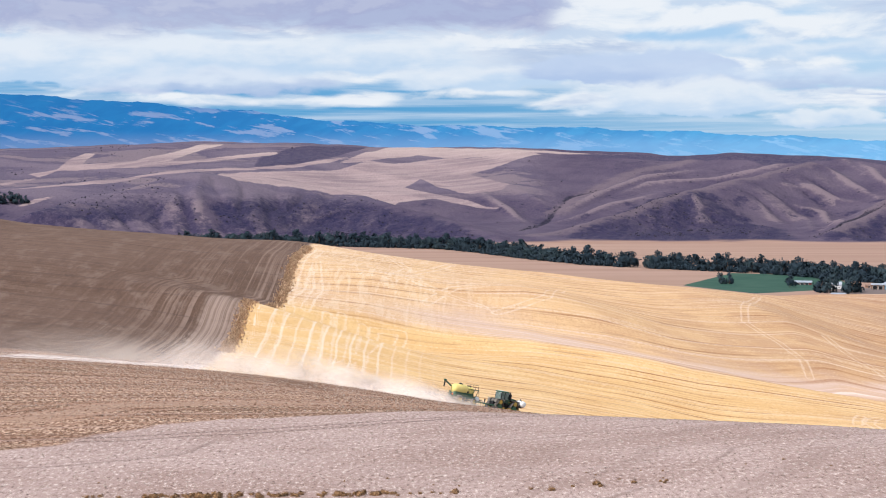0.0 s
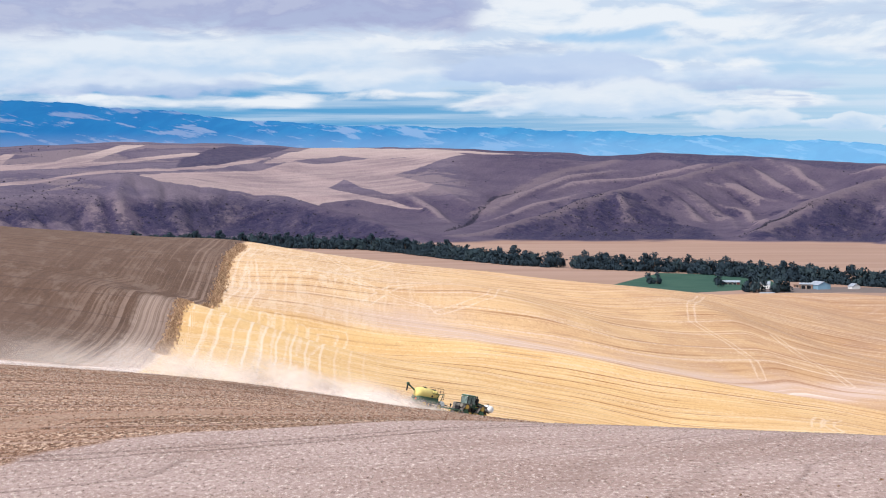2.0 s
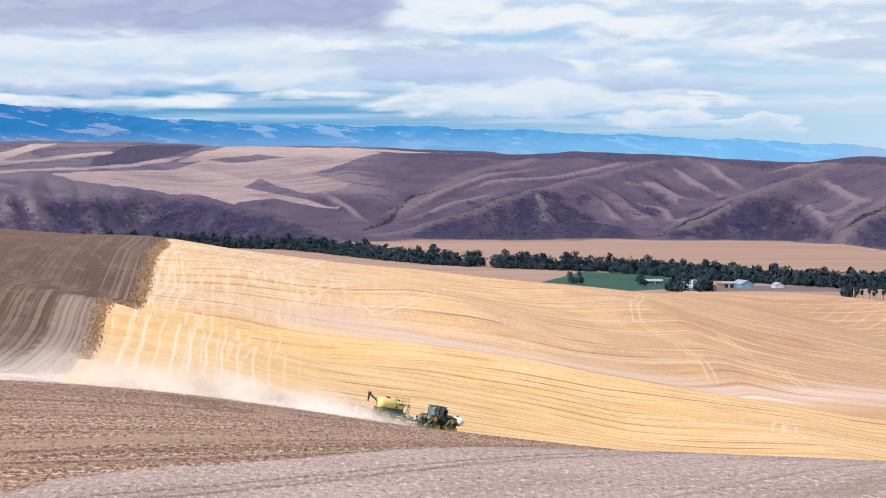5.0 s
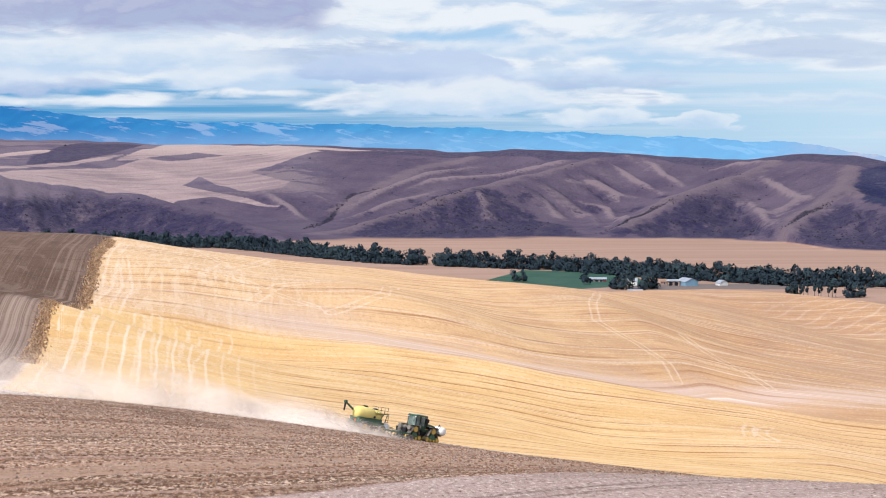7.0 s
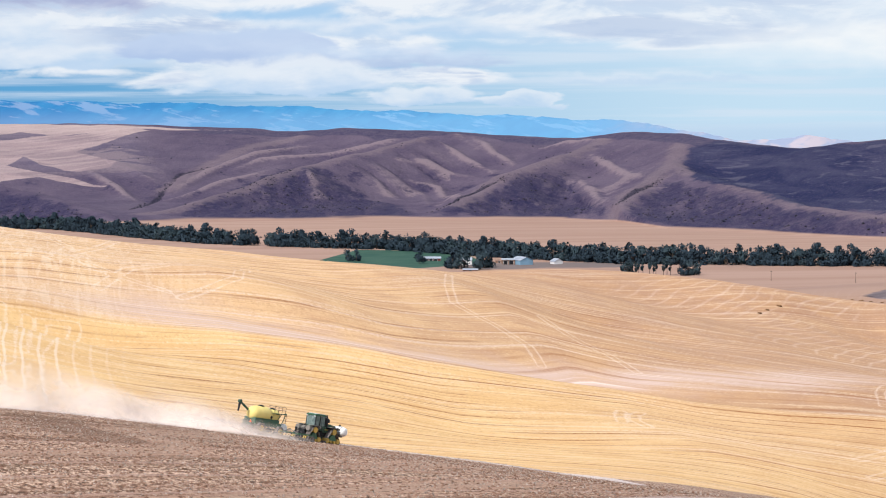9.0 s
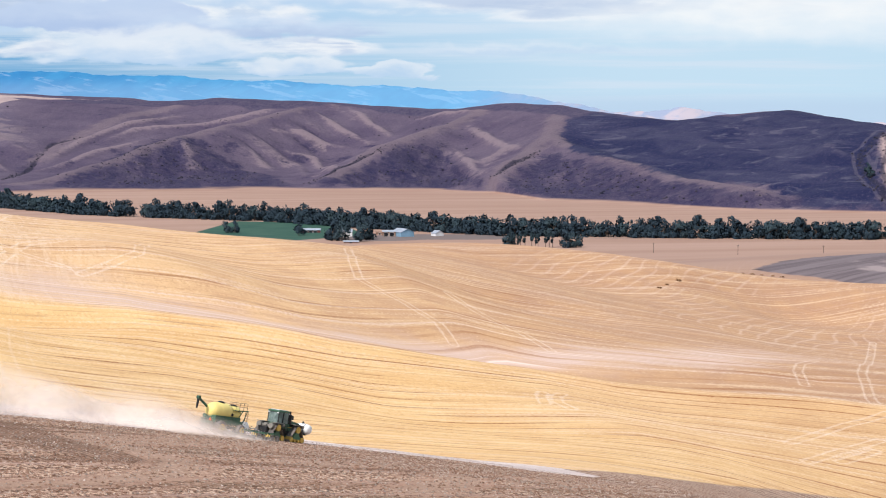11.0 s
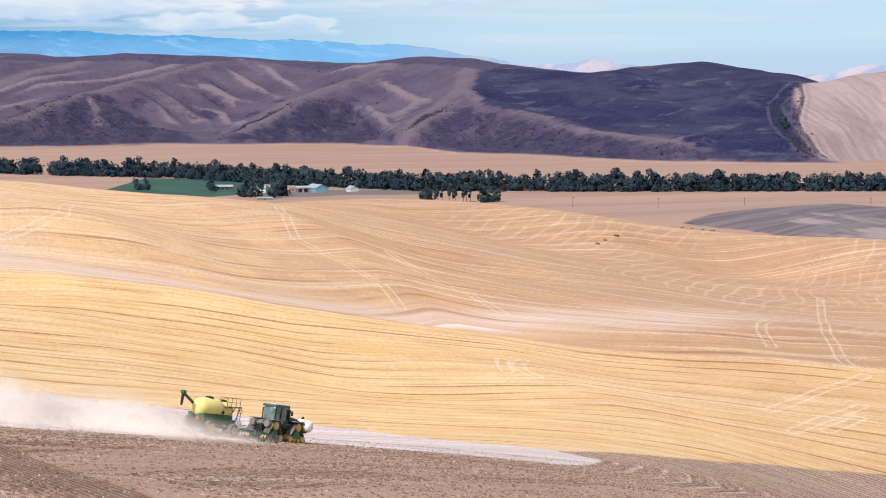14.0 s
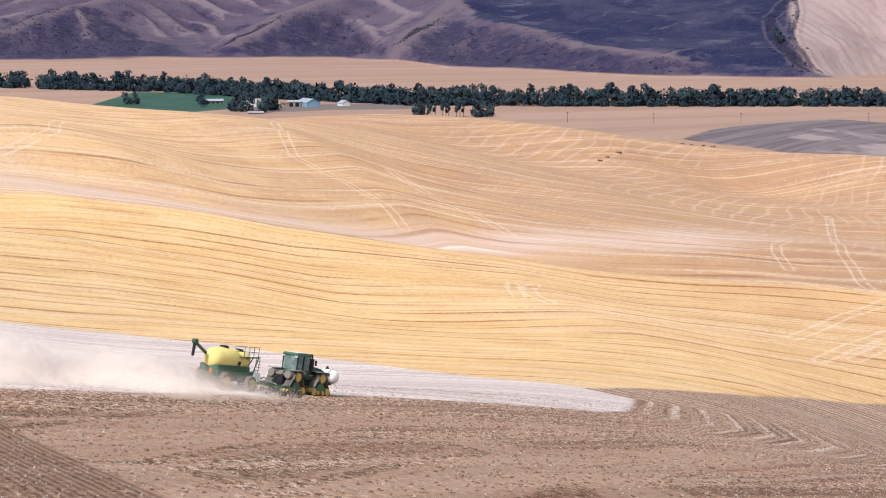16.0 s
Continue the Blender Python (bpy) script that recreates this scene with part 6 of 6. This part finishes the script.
    for y in (-0.6, 0.6):
        bm = bmesh.new()
        lathe(bm, [(y - 0.04, 0.60), (y - 0.04, 0.70), (y + 0.04, 0.70), (y + 0.04, 0.60)], "y", 24, (4.62, 0, 1.78))
        part("strap", bm, STEEL, nose)
    return t


def seed_drill():
    d = thing("seed_drill", "wide green folding seed drill with rows of openers", "seed drill", on_slope(-6.2, 0))
    reach = 5.0
    bm = bmesh.new()
    tube(bm, (4.3, 0, 0.75), (1.6, 0.5, 0.85), 0.09)
    tube(bm, (4.3, 0, 0.75), (1.6, -0.5, 0.85), 0.09)
    part("hitch", bm, GREEN_PAINT, d)
    for x in (1.5, 0.4, -0.7):
        bm = bmesh.new()
        box(bm, x - 0.07, x + 0.07, -reach, reach, 0.78, 0.92, 0.02)
        part("toolbar", bm, GREEN_PAINT, d)
    for y in np.linspace(-reach + 0.1, reach - 0.1, 11):
        bm = bmesh.new()
        box(bm, -0.75, 1.55, y - 0.05, y + 0.05, 0.86, 0.98, 0.02)
        part("cross_member", bm, GREEN_PAINT, d)
    for k, y in enumerate(np.linspace(-reach + 0.15, reach - 0.15, 42)):
        x = (1.5, 0.4, -0.7)[k % 3]
        bm = bmesh.new()
        tube(bm, (x, y, 0.85), (x - 0.25, y, 0.62), 0.035, seg=6)
        tube(bm, (x - 0.25, y, 0.62), (x + 0.05, y, 0.05), 0.03, seg=6)
        tube(bm, (x - 0.22, y, 0.62), (x - 0.25, y, 1.12), 0.025, seg=6)
        lathe(bm, [(-0.05, 0.06), (-0.05, 0.16), (0.05, 0.16), (0.05, 0.06)], "y", 12, (x - 0.55, y, 0.17))
        tube(bm, (x - 0.25, y, 0.55), (x - 0.55, y, 0.2), 0.025, seg=6)
        part("opener", bm, BLACK if k % 2 else STEEL, d)
    for s in (-1, 1):
        for y in (2.0, 4.0, 4.8):
            tyre, rim = bmesh.new(), bmesh.new()
            wheel(tyre, rim, 2.15, s * y, 0.38, 0.38, 0.24)
            tube(tyre, (1.5, s * y, 0.9), (2.15, s * y, 0.42), 0.05, seg=6)
            w = part("gauge_wheel", tyre, RUBBER, d)
            part("rim", rim, STEEL, w)
        bm = bmesh.new()
        lathe(bm, [(0.95, 0.05), (0.95, 0.11), (1.55, 0.11), (1.6, 0.18), (1.75, 0.18), (1.78, 0.05)], "z", 12, (0.4, s * 3.2, 0))
        part("seed_tower", bm, BLACK, d, "black seed tower")
        if s > 0:
            bm = bmesh.new()
            box(bm, -0.95, -0.90, 4.6, 5.0, 1.0, 1.35, 0.02)
            part("marker_panel", bm, ORANGE, d, "orange warning panel")
        bm = bmesh.new()
        tube(bm, (0.2, s * 1.4, 1.0), (0.2, s * 2.6, 1.25), 0.07)
        tube(bm, (0.2, s * 2.6, 1.25), (0.2, s * 3.6, 1.0), 0.045)
        part("fold_cylinder", bm, STEEL, d)
    return d


def air_cart():
    c = thing("air_cart", "air cart with two yellow tanks on a green frame", "air cart", on_slope(-8.3, 0))
    bm = bmesh.new()
    box(bm, -2.9, 2.7, -0.65, 0.65, 1.15, 1.45, 0.04)
    box(bm, -2.7, 2.4, -1.15, -0.98, 1.25, 1.75, 0.03)
    box(bm, -2.7, 2.4, 0.98, 1.15, 1.25, 1.75, 0.03)
    for x in (-2.6, -0.9, 0.6, 2.2):
        box(bm, x - 0.07, x + 0.07, -1.12, 1.12, 1.40, 1.60, 0.02)
    tube(bm, (2.7, 0.5, 1.25), (4.4, 0, 0.85), 0.08)
    tube(bm, (2.7, -0.5, 1.25), (4.4, 0, 0.85), 0.08)
    part("frame", bm, GREEN_PAINT, c)
    # hopper bottoms below the tanks
    for x, l in ((-1.05, 1.5), (1.25, 0.85)):
        bm = bmesh.new()
        box(bm, x - l, x + l, -1.05, 1.05, 1.62, 2.2, 0.05)
        part("tank_saddle", bm, GREEN_PAINT, c)
    bm = bmesh.new()
    lathe(bm, [(-2.0, 0.1), (-1.96, 0.5), (-1.7, 0.84), (-1.35, 0.98), (-0.8, 1.04), (0.8, 1.04), (1.35, 0.98), (1.6, 0.84), (1.76, 0.5), (1.8, 0.1)], "x", 32, (-0.75, 0, 2.72))
    big = part("rear_tank", bm, YELLOW_TANK, c, "large yellow seed tank", True)
    bm = bmesh.new()
    lathe(bm, [(-0.95, 0.1), (-0.92, 0.5), (-0.75, 0.82), (-0.5, 0.95), (0.5, 0.95), (0.75, 0.82), (0.92, 0.5), (0.95, 0.1)], "x", 32, (1.55, 0, 2.62))
    small = part("front_tank", bm, YELLOW_TANK, c, "small yellow seed tank", True)
    for tank, x, z in ((big, -0.75, 3.72), (small, 1.45, 3.5)):
        bm = bmesh.new()
        lathe(bm, [(z, 0.42), (z + 0.12, 0.42), (z + 0.18, 0.34), (z + 0.22, 0.1)], "z", 20, (x, 0, 0))
        part("lid", bm, BLACK, tank, "black tank lid")
    for s in (-1, 1):
        bm = bmesh.new()
        lathe(bm, [(s * 0.98 - 0.02, 0.02), (s * 0.98 - 0.02, 0.20), (s * 0.98 + 0.02, 0.20), (s * 0.98 + 0.02, 0.02)], "y", 18, (0.5, 0, 2.45))
        part("sight_port", bm, BLACK, big, "dark sight window")
    # walkway and rails
    bm = bmesh.new()
    box(bm, 0.6, 2.9, -1.25, -0.85, 3.02, 3.08)
    part("walkway", bm, GREEN_PAINT, c)
    for k, x in enumerate((0.7, 1.4, 2.1, 2.8)):
        bm = bmesh.new()
        tube(bm, (x, -1.25, 3.05), (x, -1.25, 4.0), 0.025, seg=6)
        part("rail_post", bm, BLACK, c)
    for z in (3.55, 4.0):
        bm = bmesh.new()
        tube(bm, (-0.6, -1.25, z), (2.8, -1.25, z), 0.025, seg=6)
        part("rail", bm, BLACK, c)
    for s in (-1, 1):
        bm = bmesh.new()
        tube(bm, (2.4, s * 1.1, 1.5), (3.1, s * 1.1, 3.1), 0.05, seg=6)
        tube(bm, (1.2, s * 1.15, 3.0), (3.2, s * 1.15, 3.12), 0.06, seg=6)
        tube(bm, (2.2, s * 1.15, 3.05), (1.4, s * 1.15, 2.0), 0.05, seg=6)
        part("brace", bm, GREEN_PAINT, c)
    bm = bmesh.new()
    for k in range(7):
        box(bm, 2.95 + 0.02 * k, 3.2 + 0.02 * k, -1.22, -0.88, 1.1 + 0.28 * k, 1.14 + 0.28 * k)
    tube(bm, (2.95, -1.24, 1.0), (3.1, -1.24, 3.1), 0.025, seg=6)
    tube(bm, (2.95, -0.86, 1.0), (3.1, -0.86, 3.1), 0.025, seg=6)
    part("ladder", bm, BLACK, c)
    # loading auger folded back over the tail
    bm = bmesh.new()
    tube(bm, (-1.9, 0.55, 2.75), (-4.5, 0.35, 4.0), 0.15, seg=12)
    auger = part("auger", bm, GREEN_PAINT, c)
    bm = bmesh.new()
    tube(bm, (-4.5, 0.35, 4.1), (-4.6, 0.35, 2.75), 0.17, 0.12, seg=12)
    part("spout", bm, BLACK, auger, "hanging black rubber spout")
    bm = bmesh.new()
    lathe(bm, [(-0.2, 0.1), (-0.2, 0.22), (0.2, 0.22), (0.2, 0.1)], "y", 14, (-4.5, 0.35, 4.05))
    part("auger_head", bm, GREEN_PAINT, auger)
    for x, r, wide, ys in ((2.0, 0.72, 0.5, (-1.3, 1.3)), (-1.7, 0.82, 0.6, (-1.25, 1.25))):
        for y in ys:
            tyre, rim = bmesh.new(), bmesh.new()
            wheel(tyre, rim, x, y, r, r, wide)
            w = part("wheel", tyre, RUBBER, c)
            part("rim", rim, YELLOW_PAINT, w, "yellow rim")
    for x in (2.0, -1.6):
        bm = bmesh.new()
        tube(bm, (x, -1.4, 0.8), (x, 1.4, 0.8), 0.1)
        part("axle", bm, BLACK, c)
    bm = bmesh.new()
    lathe(bm, [(-0.34, 0.2), (-0.34, 0.52), (-0.28, 0.6), (0.28, 0.6), (0.34, 0.52), (0.34, 0.2)], "y", 22, (2.95, -0.95, 1.25))
    part("fan", bm, WHITE_TANK, c, "pale round blower housing")
    bm = bmesh.new()
    v = [bm.verts.new(p) for p in ((-2.93, -0.75, 1.5), (-2.93, -0.30, 1.5), (-2.93, -0.525, 1.92), (-2.90, -0.75, 1.5), (-2.90, -0.30, 1.5), (-2.90, -0.525, 1.92))]
    for f in ((0, 2, 1), (3, 4, 5), (0, 1, 4, 3), (1, 2, 5, 4), (2, 0, 3, 5)):
        bm.faces.new([v[i] for i in f])
    part("warning_triangle", bm, ORANGE, c, "orange slow-vehicle triangle")
    for k in range(4):
        bm = bmesh.new()
        y = -0.45 + 0.3 * k
        tube(bm, (2.5, y, 1.2), (3.6, y * 1.3, 1.05), 0.05, seg=6)
        tube(bm, (3.6, y * 1.3, 1.05), (4.6, y * 2.0, 1.35), 0.05, seg=6)
        part("air_hose", bm, BLACK, c, "black seed hose")
    return c


tractor()
seed_drill()
air_cart()


# ---- dust blown up behind the drill ----
def dust_material():
    m = bpy.data.materials.new("dust")
    m.use_nodes = True
    g = Nodes(m.node_tree)
    at = g.add("ShaderNodeNewGeometry")
    px, py, pz = g.split(at)
    roll = g.noise(g.xyz(g.do("MULTIPLY", px, 0.16), g.do("MULTIPLY", py, 0.16), g.do("MULTIPLY", pz, 0.34)), 1.0, 5.0, 0.6, 0.4)
    a = g.do("MULTIPLY", g.attr("dense"), g.fit(roll, 0.30, 0.62, 0.35, 1.0))
    body = g.add("ShaderNodeAddShader", {0: g.add("ShaderNodeBsdfDiffuse", {"Color": (0.64, 0.57, 0.51)}), 1: g.add("ShaderNodeBsdfTranslucent", {"Color": (0.48, 0.43, 0.385)})})
    g.add("ShaderNodeOutputMaterial", {"Surface": g.add("ShaderNodeMixShader", {0: g.do("MINIMUM", a, 0.8), 1: g.add("ShaderNodeBsdfTransparent"), 2: body})})
    return m


def build_dust():
    side = Vector((-HEAD.y, HEAD.x, 0))
    me = bpy.data.meshes.new("dust")
    verts, faces, dense = [], [], []
    n, k = 90, 14
    for layer, off in enumerate((-6.8, -3.6, -1.0, 1.8)):
        base = len(verts)
        for i in range(n):
            u = i / (n - 1)
            back = 6.3 + 0.7 * abs(layer - 1) + 112 * u
            wave = 0.8 * math.sin(back * 0.21 + layer * 1.7) + 0.5 * math.sin(back * 0.53 + layer)
            p = Vector((*SPOT, 0)) - HEAD * back + side * (off * (1 + 0.6 * u) + wave)
            high = 1.2 + 3.3 * min(1, u * 3.4) ** 0.7 + 1.0 * math.sin(back * 0.31 + layer * 2.1) * min(1, u * 5)
            z = height(p.x, p.y)
            for j in range(k):
                v = j / (k - 1)
                lean = v * high * 0.9
                verts.append((p.x + side.x * lean + 0.4 * math.sin(5 * v + layer + back * 0.1), p.y + side.y * lean, z - 0.2 + v * high))
                fade = min(1, 0.3 + u * 14) * max(0.0, 1 - u) ** 2.2
                dense.append((0.7 if layer == 0 else 1.45) * fade * (1 - v) ** 1.1 * min(1, 0.45 + 3 * v))
        for i in range(n - 1):
            for j in range(k - 1):
                q = base + i * k + j
                faces.append((q, q + k, q + k + 1, q + 1))
    me.from_pydata(verts, [], faces)
    me.polygons.foreach_set("use_smooth", np.ones(len(me.polygons), bool))
    me.attributes.new("dense", "FLOAT", "POINT").data.foreach_set("value", dense)
    me.materials.append(dust_material())
    tagged(new("dust_cloud", me), "pale dust drifting low behind the seed drill", "dust", kind="stuff")


build_dust()
